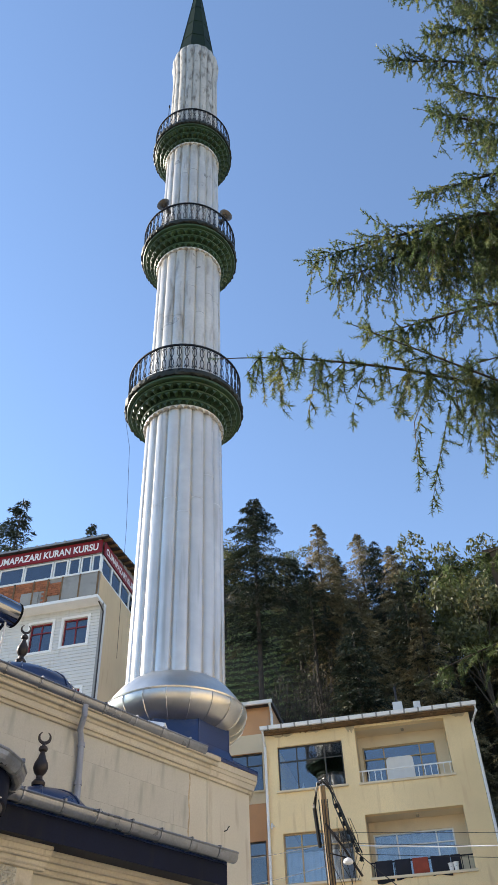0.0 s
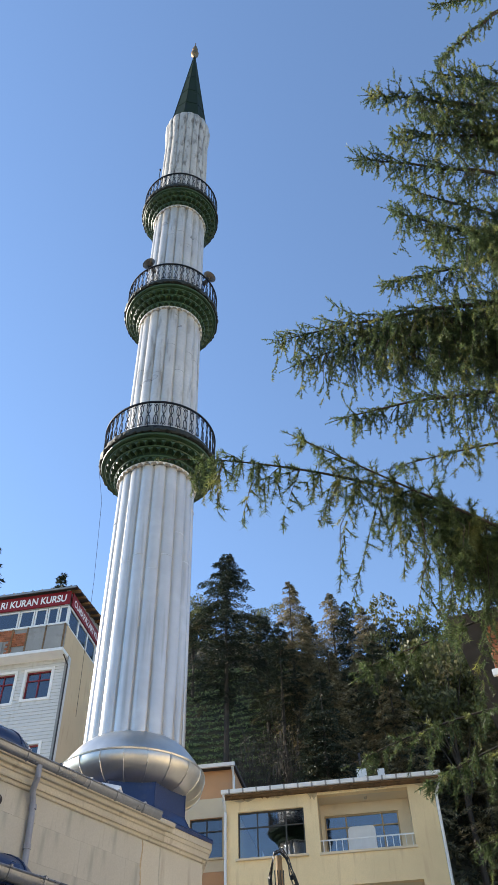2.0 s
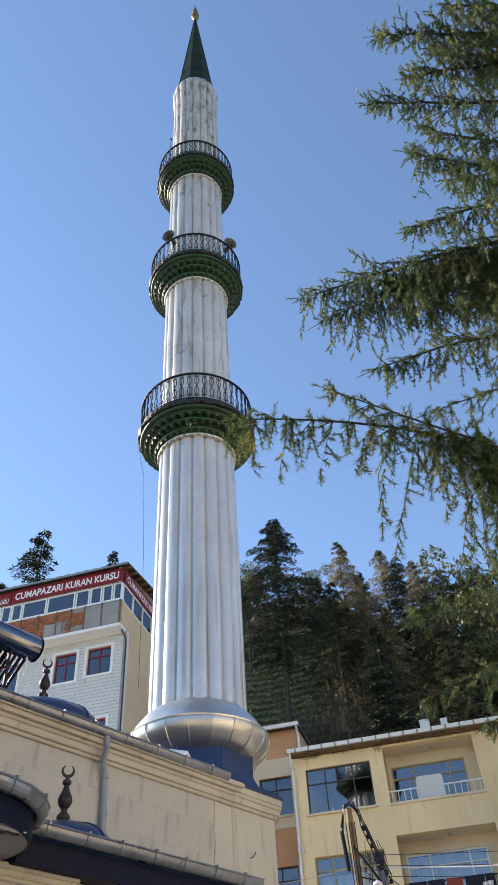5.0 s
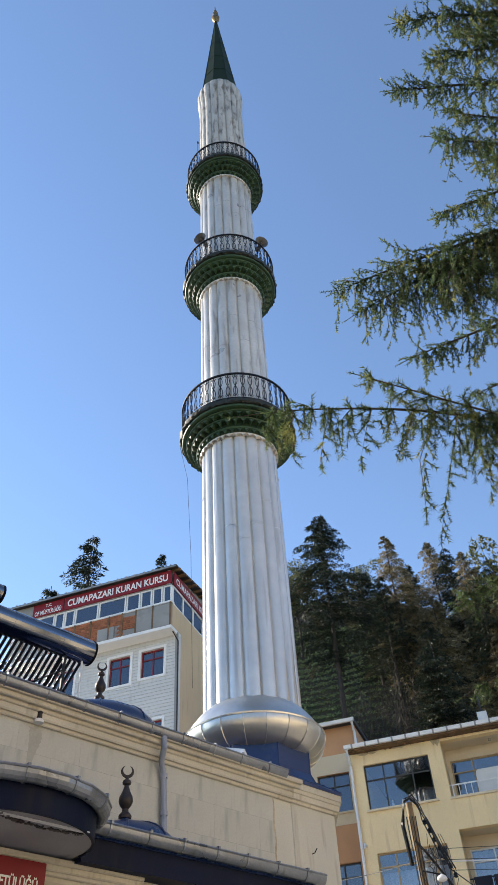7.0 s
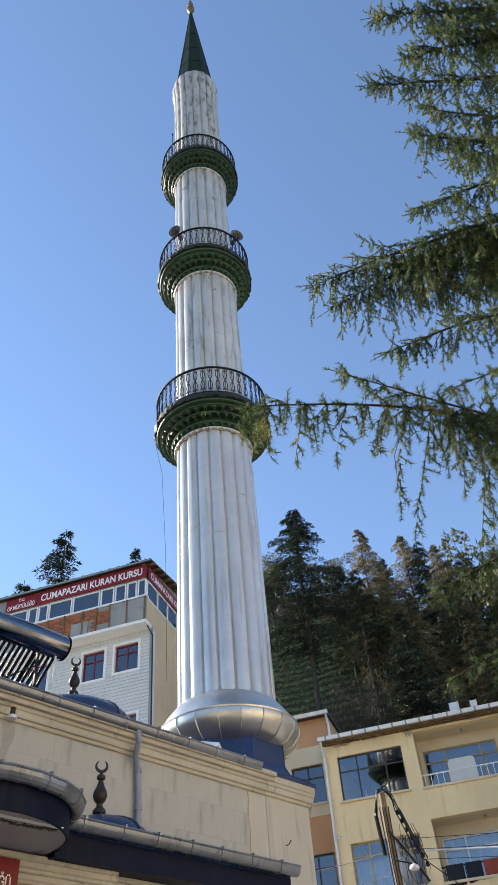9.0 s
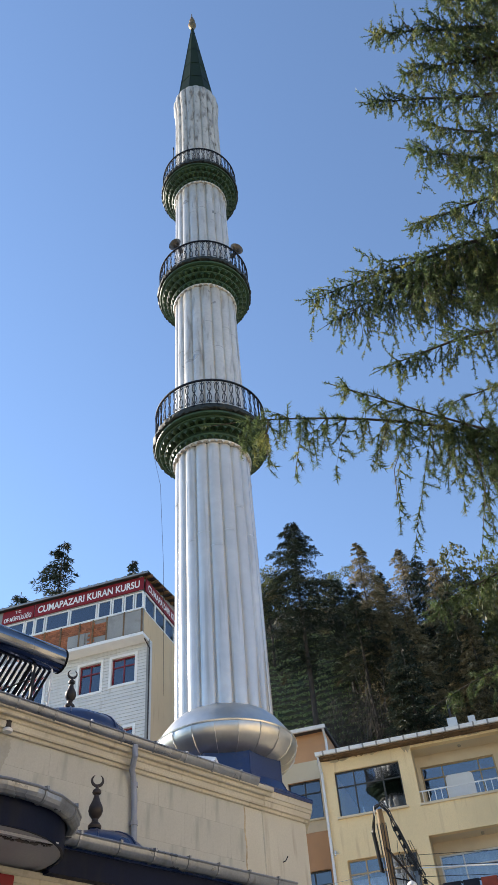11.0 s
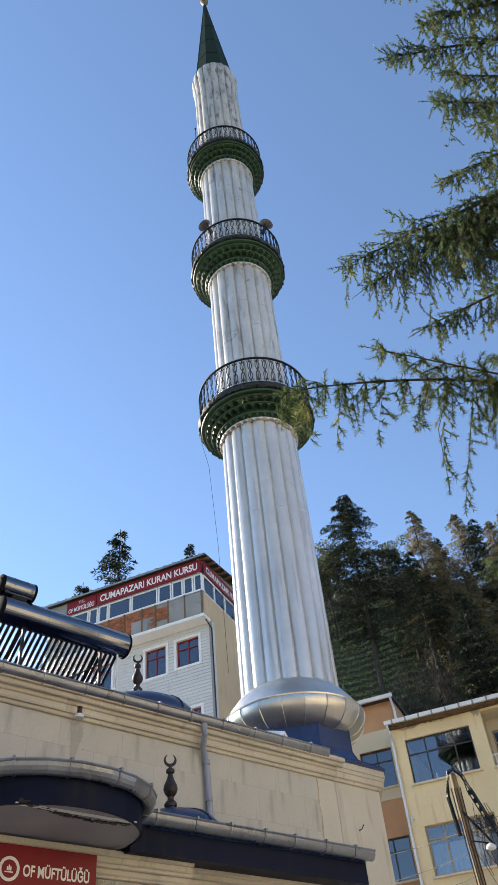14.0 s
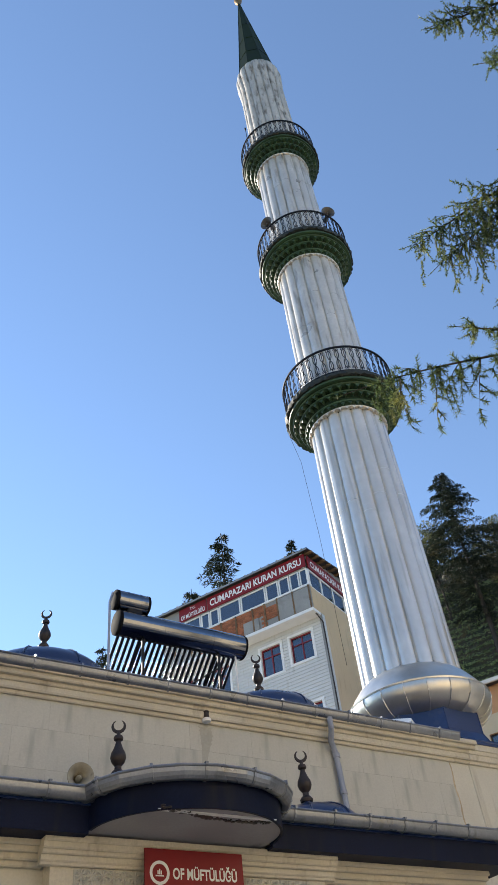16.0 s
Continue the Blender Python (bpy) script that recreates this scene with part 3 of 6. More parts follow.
def horn_speaker(m, mat, label, size=1.0):
    """A horn loudspeaker on a bracket; its mouth looks along -y."""
    ob = thing("loudspeaker", m, label, "loudspeaker")
    s = size
    body = Form()
    prof = [(0.04, 0.30), (0.05, 0.22), (0.07, 0.16), (0.11, 0.08), (0.17, 0.02), (0.21, 0.0), (0.215, 0.012), (0.18, 0.035), (0.12, 0.10), (0.06, 0.2)]
    n = 24
    vs = [(r * s * math.cos(2 * math.pi * i / n), d * s, r * s * math.sin(2 * math.pi * i / n)) for r, d in prof for i in range(n)]
    fs = [(j * n + i, j * n + (i + 1) % n, (j + 1) * n + (i + 1) % n, (j + 1) * n + i) for j in range(len(prof) - 1) for i in range(n)]
    body.add(vs, fs)
    part("horn", body, mat, ob, "", True)
    drv = Form()
    prof2 = [(0.0, 0.42), (0.07, 0.42), (0.075, 0.4), (0.075, 0.3), (0.04, 0.28)]
    vs = [(r * s * math.cos(2 * math.pi * i / n), d * s, r * s * math.sin(2 * math.pi * i / n)) for r, d in prof2 for i in range(n)]
    fs = [(j * n + i, (j + 1) * n + i, (j + 1) * n + (i + 1) % n, j * n + (i + 1) % n) for j in range(len(prof2) - 1) for i in range(n)]
    part("driver", drv.add(vs, fs), mat, ob, "", True)
    cen = Form()
    prof3 = [(0.0, 0.03), (0.03, 0.05), (0.045, 0.09), (0.045, 0.18)]
    vs = [(r * s * math.cos(2 * math.pi * i / n), d * s, r * s * math.sin(2 * math.pi * i / n)) for r, d in prof3 for i in range(n)]
    part("centre_cone", cen.add(vs, [(j * n + i, j * n + (i + 1) % n, (j + 1) * n + (i + 1) % n, (j + 1) * n + i) for j in range(3) for i in range(n)]), mat, ob, "", True)
    part("bracket", Form().tube([(0, 0.3 * s, -0.05 * s), (0, 0.32 * s, -0.2 * s), (0, 0.34 * s, -0.34 * s)], 0.016 * s, 6), IRON, ob)
    return ob


def build_minaret_fittings():
    z = FLOORS[1][0] + 1.42
    for a, yaw in ((-122, -22), (-30, 30)):
        x, y = MX + 1.44 * math.cos(radians(a)), MY + 1.44 * math.sin(radians(a))
        horn_speaker(pose(x, y, z, 14, 0, yaw), HORN_DARK, "dark round horn loudspeaker mounted on the balcony railing", 1.05)
    a = radians(-128)
    rod = thing("antenna", pose(MX + 1.36 * math.cos(a), MY + 1.36 * math.sin(a), FLOORS[2][0]), "thin dark antenna rod fixed to the top balcony railing", "antenna")
    part("rod", Form().tube([(0, 0, 0), (0, 0, 2.0)], 0.018, 6, 0.012), IRON, rod)
    part("tip", Form().lathe([(0.012, 1.9), (0.035, 1.95), (0.035, 2.05), (0.01, 2.1)], 10), IRON, rod)


build_minaret_fittings()

# ---- mosque: local x runs along the front wall, local y into the building ----
MOSQUE = pose(0, 0, 0, 0, 0, 53.4)
UP_WALL, LOW_WALL, UP_GUT, LOW_GUT = 9.12, 8.28, 8.80, 7.78
U0, U1 = -9.0, 10.42
GUT_PROF = [(0.0, 0.03), (0.02, 0.008), (0.05, 0.0), (0.085, 0.006), (0.113, 0.03), (0.13, 0.065), (0.134, 0.105), (0.145, 0.11), (0.15, 0.12), (0.145, 0.132), (0.128, 0.13), (0.122, 0.07), (0.1, 0.036), (0.06, 0.014), (0.012, 0.03), (0.012, 0.14), (0.0, 0.14)]


def straight(ua, ub, p, n=1):
    return [(ua + (ub - ua) * i / n, p, 0, -1) for i in range(n + 1)]


def canopy_path(p0, grow=0.0, n=16, half=False):
    """The half-round porch canopy in plan: points and outward normals from its start to its end."""
    cu, a, b = 4.37, 1.11 + grow, 0.93 + grow
    out = []
    for i in range(n + 1):
        q = math.pi - math.pi * i / n
        x, y = cu + a * math.cos(q), p0 - b * math.sin(q)
        nx, ny = math.cos(q) / a, -math.sin(q) / b
        ln = math.hypot(nx, ny)
        out.append((x, y, nx / ln, ny / ln))
    return out


def gutter(parent, path, z, spacing, label):
    prof = [(o, z + h) for o, h in GUT_PROF]
    g = part("gutter", Form().sweep(path, prof), GUTTER, parent, label, len(path) < 4)
    clip = Form()
    w = 0.014
    outer = [(-0.01, 0.02), (0.015, -0.003), (0.05, -0.01), (0.09, -0.003), (0.121, 0.024), (0.14, 0.062), (0.145, 0.102), (0.16, 0.112), (0.16, 0.147), (0.0, 0.155), (-0.01, 0.15)]
    clip.sweep([(-w, 0, 0, -1), (w, 0, 0, -1)], outer)
    me = mesh_of("bracket", clip, GUTTER)
    total, marks = 0.0, [0.3]
    for i in range(len(path) - 1):
        x0, y0, nx0, ny0 = path[i]
        x1, y1, nx1, ny1 = path[i + 1]
        seg = math.hypot(x1 - x0, y1 - y0)
        while marks[-1] <= total + seg:
            f = (marks[-1] - total) / seg
            o = new("bracket", me)
            o.parent = g
            nx, ny = nx0 + (nx1 - nx0) * f, ny0 + (ny1 - ny0) * f
            o.matrix_basis = pose(x0 + (x1 - x0) * f, y0 + (y1 - y0) * f, z + 0.001, 0, 0, math.degrees(math.atan2(ny, nx)) + 90)
            marks.append(marks[-1] + spacing * (0.94 + 0.12 * rng.random()))
        total += seg
    return g


def cornice(parent, ua, ub, p, z_top, steps, mat=MOULD, label=""):
    """A stepped moulding: steps = [(depth, drop)] from the top down."""
    prof, z = [(-0.02, z_top)], z_top
    for dep, drop in steps:
        prof += [(dep, z), (dep, z - drop * 0.75), (dep - 0.012, z - drop)]
        z -= drop
    prof.append((-0.02, z))
    return part("cornice", Form().sweep(straight(ua, ub, p), prof), mat, parent, label)


def finial_form(h=0.62):
    s = h / 0.62
    f = Form().lathe([(0.075 * s, 0.0), (0.08 * s, 0.03 * s), (0.06 * s, 0.06 * s), (0.04 * s, 0.075 * s), (0.037 * s, 0.11 * s), (0.07 * s, 0.15 * s), (0.088 * s, 0.2 * s), (0.08 * s, 0.25 * s), (0.05 * s, 0.31 * s),
                      (0.03 * s, 0.37 * s), (0.028 * s, 0.385 * s), (0.05 * s, 0.40 * s), (0.055 * s, 0.42 * s), (0.045 * s, 0.445 * s), (0.022 * s, 0.455 * s), (0.02 * s, 0.485 * s), (0.012 * s, 0.5 * s)], 20)
    pts, rad = [], []
    for i in range(15):
        q = radians(120 + 300 * i / 14)
        pts.append((0.068 * s * math.cos(q), 0, 0.56 * s + 0.068 * s * math.sin(q)))
        rad.append(0.004 * s + 0.017 * s * math.sin(math.pi * i / 14))
    n = 8
    vs = []
    for i, p in enumerate(pts):
        pa, pb = Vector(pts[max(0, i - 1)]), Vector(pts[min(14, i + 1)])
        tn = (pb - pa).normalized()
        side, up = Vector((0, 1, 0)), tn.cross(Vector((0, 1, 0)))
        for k in range(n):
            w = 2 * math.pi * k / n
            vs.append(Vector(p) + side * rad[i] * 0.7 * math.cos(w) + up * rad[i] * math.sin(w))
    f.add(vs, [(i * n + k, i * n + (k + 1) % n, (i + 1) * n + (k + 1) % n, (i + 1) * n + k) for i in range(14) for k in range(n)])
    return f


FINIAL = mesh_of("finial", finial_form(), BRONZE, True)


def dome(parent, u, p, z, r, h, fin_z=None, yaw=0, size=1.0):
    prof = [(r + 0.02, z - 0.09), (r + 0.02, z)] + [(r * math.cos(radians(a)), z + h * math.sin(radians(a))) for a in (0, 10, 20, 32, 44, 56, 68, 80, 87)]
    d = part("dome", Form().lathe(prof, 48, u, p), DOME_BLUE, parent, "blue sheet-metal ribbed dome", True)
    for i in range(8):
        q = radians(45 * i + 12)
        pts = [(u + (r * math.cos(radians(a)) + 0.004) * math.cos(q), p + (r * math.cos(radians(a)) + 0.004) * math.sin(q), z + h * math.sin(radians(a)) + 0.006) for a in (2, 14, 26, 40, 54, 68, 82)]
        part("rib", Form().tube(pts, 0.014, 5), DOME_BLUE, d)
    part("neck", Form().lathe([(0.14, z + h - 0.03), (0.1, z + h + 0.02), (0.065, (fin_z or z + h + 0.05) - 0.02)], 16, u, p), DOME_BLUE, d, "", True)
    o = new("finial", FINIAL)
    o.parent = d
    tagged(o, "dark bronze finial topped by a crescent")
    o.matrix_basis = pose(u, p, (fin_z or z + h) - 0.015, 0, 0, yaw) @ Matrix.Scale(size * 1.06, 4)
    return d


def build_mosque():
    b = thing("mosque", MOSQUE, "cream stone mosque with grey gutters and blue metal roofs", "mosque")
    # upper wall, with returns and roof
    part("upper_wall", Form().box(U0, U1 + 0.2, UP_WALL, UP_WALL + 0.4, GROUND - 0.2, 6.62), STONE_WALL, b, "cream stone-clad upper wall with damp streaks")
    part("back_wall", Form().box(U0, U1 + 0.2, 18.6, 19.0, GROUND - 0.2, 6.62), STONE_WALL, b)
    part("end_wall", Form().box(U0 - 0.4, U0, UP_WALL, 19.0, GROUND - 0.2, 6.62), STONE_WALL, b)
    part("side_wall", Form().box(U1 - 0.2, U1 + 0.2, 11.4, 18.6, GROUND - 0.2, 6.62), STONE_WALL, b)
    roof = Form()
    ys = [8.86, 9.6, 14.0, 19.1]
    zs = [6.70, 6.86, 7.15, 6.7]
    roof.add([(u, y, z) for u in (U0 - 0.4, 10.08) for y, z in zip(ys, zs)] + [(u, y, z - 0.06) for u in (U0 - 0.4, 10.08) for y, z in zip(ys, zs)],
             [(0, 4, 5, 1), (1, 5, 6, 2), (2, 6, 7, 3), (8, 9, 13, 12), (9, 10, 14, 13), (10, 11, 15, 14), (0, 8, 12, 4), (3, 7, 15, 11), (0, 1, 9, 8), (1, 2, 10, 9), (2, 3, 11, 10), (4, 12, 13, 5), (5, 13, 14, 6), (6, 14, 15, 7)])
    part("upper_roof", roof, NAVY, b, "low dark blue sheet-metal roof")
    cornice(b, U0, 10.5, UP_WALL, 6.66, [(0.26, 0.07), (0.2, 0.06), (0.13, 0.05), (0.1, 0.09), (0.05, 0.05)], label="stepped cream stone cornice with dark stains")
    gutter(b, straight(U0, 10.1, UP_GUT + 0.14), 6.60, 0.62, "grey half-round eaves gutter with straps")
    # lower storey: wall, pent roof, fascia
    part("lower_wall", Form().wall(U0, 9.05, GROUND - 0.2, 4.62, LOW_WALL, LOW_WALL + 0.35, [(4.0, 5.3, GROUND + 0.02, 3.2)]), STONE_WALL, b, "cream stone lower wall below the pent roof")
    part("lower_side_wall", Form().box(8.7, 9.05, LOW_WALL + 0.35, UP_WALL, GROUND - 0.2, 4.62), STONE_WALL, b)
    door = part("door", Form().box(4.02, 5.28, LOW_WALL + 0.15, LOW_WALL + 0.21, GROUND + 0.02, 3.18), WOOD_OLD, b, "dark wooden double door", bevel=0.008)
    pent = Form().add([(U0, LOW_GUT, 4.72), (9.32, LOW_GUT, 4.72), (9.32, UP_WALL + 0.0, 4.95), (U0, UP_WALL, 4.95), (U0, LOW_GUT, 4.66), (9.32, LOW_GUT, 4.66), (9.32, UP_WALL, 4.66), (U0, UP_WALL, 4.66)],
                      [(0, 1, 2, 3), (7, 6, 5, 4), (0, 4, 5, 1), (1, 5, 6, 2), (3, 2, 6, 7), (0, 3, 7, 4)])
    part("pent_roof", pent, BLUE, b, "blue sheet-metal pent roof")
    for ua, ub in ((U0, 3.29), (5.46, 9.3)):
        part("fascia", Form().box(ua, ub, LOW_GUT + 0.02, LOW_GUT + 0.06, 4.40, 4.68), NAVY, b, "dark navy sheet fascia under the gutter")
        part("eaves_soffit", Form().box(ua, ub, LOW_GUT + 0.06, LOW_WALL, 4.40, 4.44), NAVY, b)
        gutter(b, straight(ua - (0.04 if ua > 0 else 0), ub + (0.1 if ub > 6 else 0.03), LOW_GUT), 4.67, 0.55, "grey half-round eaves gutter with straps")
    part("fascia_end", Form().box(9.3, 9.34, LOW_GUT + 0.02, UP_WALL, 4.40, 4.68), NAVY, b)
    # half-round porch canopy
    path = canopy_path(LOW_GUT + 0.02, -0.03, 28)
    part("canopy_fascia", Form().sweep(path, [(0.0, 4.43), (0.0, 4.70), (-0.03, 4.70), (-0.03, 4.43)]), NAVY, b, "curved navy sheet fascia of the porch canopy", True)
    sof = Form()
    pp = canopy_path(LOW_GUT + 0.02, -0.055, 28)
    n = len(pp)
    sof.add([(x, y, 4.445) for x, y, *_ in pp] + [(pp[-1][0], LOW_WALL, 4.445), (pp[0][0], LOW_WALL, 4.445)] + [(x, y, 4.475) for x, y, *_ in pp] + [(pp[-1][0], LOW_WALL, 4.475), (pp[0][0], LOW_WALL, 4.475)],
            [tuple(range(n + 2)), tuple(reversed(range(n + 2, 2 * n + 4)))] + [(i, n + 2 + i, n + 2 + (i + 1) % (n + 2), (i + 1) % (n + 2)) for i in range(n + 2)])
    so = part("canopy_soffit", sof, SOFFIT, b, "grey plastered canopy underside with a peeled patch")
    # peeled strip in the plaster
    rough = Form()
    r2 = random.Random(3)
    for i in range(46):
        w = i / 45
        u, p = 3.72 + 1.3 * w, 7.02 + 0.17 * w + 0.1 * math.sin(3.1 * w)
        for _ in range(2):
            du, dp, s = r2.uniform(-0.02, 0.02), r2.uniform(-0.035, 0.035), r2.uniform(0.008, 0.03)
            rough.lathe([(s, 4.4385 - r2.uniform(0, 0.004)), (s * 0.9, 4.446)], 5, u + du, p + dp, turn=r2.uniform(0, 90))
    part("peeled_plaster", rough, BRONZE, so, "dark crumbled plaster edge")
    part("patch", Form().box(3.7, 5.05, 7.08, 7.13, 4.436, 4.446), WHITE, so, "pale scraped strip")
    top = Form()
    tp = canopy_path(LOW_GUT + 0.02, 0.0, 28)
    m = len(tp)
    top.add([(x, y, 4.72) for x, y, *_ in tp] + [(4.37, 8.0, 4.98)], [(i, i + 1, m) for i in range(m - 1)])
    part("canopy_roof", top, BLUE, b, "blue sheet roof of the porch canopy")
    gutter(b, canopy_path(LOW_GUT + 0.02, -0.02, 11), 4.67, 0.5, "faceted grey gutter bent round the porch canopy")
    # lower mouldings
    cornice(b, U0, 2.98, LOW_WALL, 4.40, [(0.22, 0.05), (0.18, 0.05), (0.12, 0.06), (0.07, 0.05)], label="stepped stone cornice")
    cornice(b, 6.36, 9.05, LOW_WALL, 4.40, [(0.22, 0.05), (0.18, 0.05), (0.12, 0.06), (0.07, 0.05)])
    part("portal_block", Form().wall(3.02, 6.32, GROUND, 4.40, LOW_WALL - 0.2, LOW_WALL - 0.002, [(3.95, 5.35, GROUND + 0.02, 3.25)]), MOULD, b, "cream stone portal surround")
    cornice(b, 2.9, 6.44, LOW_WALL - 0.2, 4.42, [(0.16, 0.06), (0.13, 0.06), (0.1, 0.04), (0.06, 0.06), (0.04, 0.03)])
    cornice(b, 3.02, 6.32, LOW_WALL - 0.2, 3.80, [(0.06, 0.03), (0.04, 0.03)])
    # carved star panels either side of the sign
    star = Form()
    for k in range(8):
        q0, q1 = radians(45 * k), radians(45 * k + 22.5)
        q2 = radians(45 * k + 45)
        star.add([(0, -0.004, 0), (0.062 * math.cos(q0), 0, 0.062 * math.sin(q0)), (0.05 * math.cos(q1), -0.022, 0.05 * math.sin(q1)), (0.062 * math.cos(q2), 0, 0.062 * math.sin(q2))], [(0, 1, 2), (0, 2, 3)])
    sme = mesh_of("carved_star", star, STONE)
    for ua, ub in ((3.3, 4.05), (5.27, 6.05)):
        pan = part("carved_panel", Form().box(ua - 0.04, ub + 0.04, LOW_WALL - 0.215, LOW_WALL - 0.2, 3.82, 4.16), STONE, b, "carved stone panel with rows of stars", bevel=0.004)
        nu = int((ub - ua) / 0.125) + 1
        for i in range(nu):
            for j in range(3):
                o = new("carved_star", sme)
                o.parent = pan
                o.matrix_basis = pose(ua + 0.03 + i * (ub - ua - 0.06) / (nu - 1), LOW_WALL - 0.216, 3.87 + 0.115 * j)
    # domes
    dome(b, 6.48, 8.42, 4.80, 0.66, 0.31, 5.19, -28)
    dome(b, 3.86, 8.42, 4.80, 0.66, 0.31, 5.24, -28)
    dome(b, 7.14, 10.18, 6.98, 0.98, 0.42, 7.6, -28, 1.0)
    dome(b, 3.42, 10.18, 6.98, 0.98, 0.45, 7.66, -28, 0.97)
    # downpipe
    pipe = [(7.45, UP_GUT + 0.06, 6.62), (7.45, UP_GUT + 0.06, 6.46), (7.52, UP_WALL - 0.12, 6.32), (7.60, UP_WALL - 0.07, 6.2), (7.62, UP_WALL - 0.07, 6.0), (7.66, UP_WALL - 0.07, 4.93)]
    dp = part("downpipe", Form().tube(pipe, 0.045, 12), GREYPLASTIC, b, "grey plastic downpipe with an offset bend", True)
    for z in (6.14, 5.62):
        part("collar", Form().lathe([(0.05, z - 0.03), (0.056, z - 0.03), (0.056, z + 0.03), (0.05, z + 0.03)], 14, 7.615 + (6.14 - z) * 0.03, UP_WALL - 0.07), GREYPLASTIC, dp, "", True)
    # brown water mark down the wall joint
    r5, pts = random.Random(31), []
    for i in range(25):
        z = 6.33 - 1.32 * i / 24
        w = 0.007 + 0.02 * (1 - i / 24) * r5.random() + 0.006 * r5.random()
        c = 10.0 + 0.012 * math.sin(i * 0.7)
        pts.append((c - w, c + w, z))
    m = len(pts)
    part("water_mark", Form().add([(a, UP_WALL - 0.0085, z) for a, c, z in pts] + [(c, UP_WALL - 0.0085, z) for a, c, z in pts], [(i, i + 1, m + i + 1, m + i) for i in range(m - 1)]), STAIN, b, "brown water mark")
    # drain spout hole and hook
    part("drain_spout", Form().lathe([(0.02, 6.38), (0.04, 6.39), (0.035, 6.46), (0.045, 6.48), (0.02, 6.5)], 9, 5.42, UP_WALL - 0.1), BRONZE, b, "dark broken drain outlet")
    part("drain_collar", Form().lathe([(0.03, 6.33), (0.062, 6.335), (0.066, 6.37), (0.05, 6.385), (0.03, 6.385)], 11, 5.42, UP_WALL - 0.1), WHITE, b, "broken white drain collar", True)
    drip = random.Random(52)
    for c, z_top, wide, tall in ((5.44, 6.3, 0.11, 0.5), (5.41, 6.3, 0.06, 0.7)):
        pts = []
        for i in range(19):
            f = i / 18
            w = wide * (1 - 0.75 * f ** 1.5) * drip.uniform(0.75, 1.05)
            off = 0.015 * math.sin(6 * f)
            pts.append((c + off - w, c + off + w, z_top - tall * f))
        m = len(pts)
        part("drip_stain", Form().add([(a, UP_WALL - 0.0085 - wide * 0.01, z) for a, e, z in pts] + [(e, UP_WALL - 0.0085 - wide * 0.01, z) for a, e, z in pts], [(i, i + 1, m + i + 1, m + i) for i in range(m - 1)]), DRIP, b, "grey drip stain")
    part("wall_hook", Form().tube([(10.86, UP_WALL, 5.62), (10.85, UP_WALL - 0.08, 5.62), (10.86, UP_WALL - 0.13, 5.68)], 0.008, 6), IRON, b)
    # small flashing hood beside the pedestal
    part("flashing", Form().add([(9.4, 9.3, 6.78), (9.8, 9.3, 6.78), (9.58, 9.3, 7.1), (9.4, 9.75, 6.83), (9.8, 9.75, 6.83), (9.58, 9.75, 7.27)], [(0, 1, 2), (0, 2, 5, 3), (1, 4, 5, 2), (3, 5, 4), (0, 3, 4, 1)]), STEEL, b, "small folded metal flashing")
    return b


MOSQUE_OB = build_mosque()


def stone_panels():
    """Thin stone facing slabs on the upper wall."""
    me = {}
    r3 = random.Random(11)
    z0, rows = 4.97, [0.52, 0.48, 0.38]
    z = z0
    for j, h in enumerate(rows):
        u = 0.3 - (0.45 if j % 2 else 0)
        while u < 10.0:
            w = min(0.98, 10.0 - u)
            if w > 0.1:
                key = (round(w, 3), h)
                if key not in me:
                    me[key] = mesh_of("stone_slab", Form().box(0.0005, w - 0.0005, -0.006, 0, 0.0005, h - 0.0005), STONE, bevel=0.0008, seg=1)
                o = new("stone_slab", me[key])
                o.parent = MOSQUE_OB
                o.matrix_basis = pose(u, UP_WALL, z)
            u += 0.98
        z += h


stone_panels()


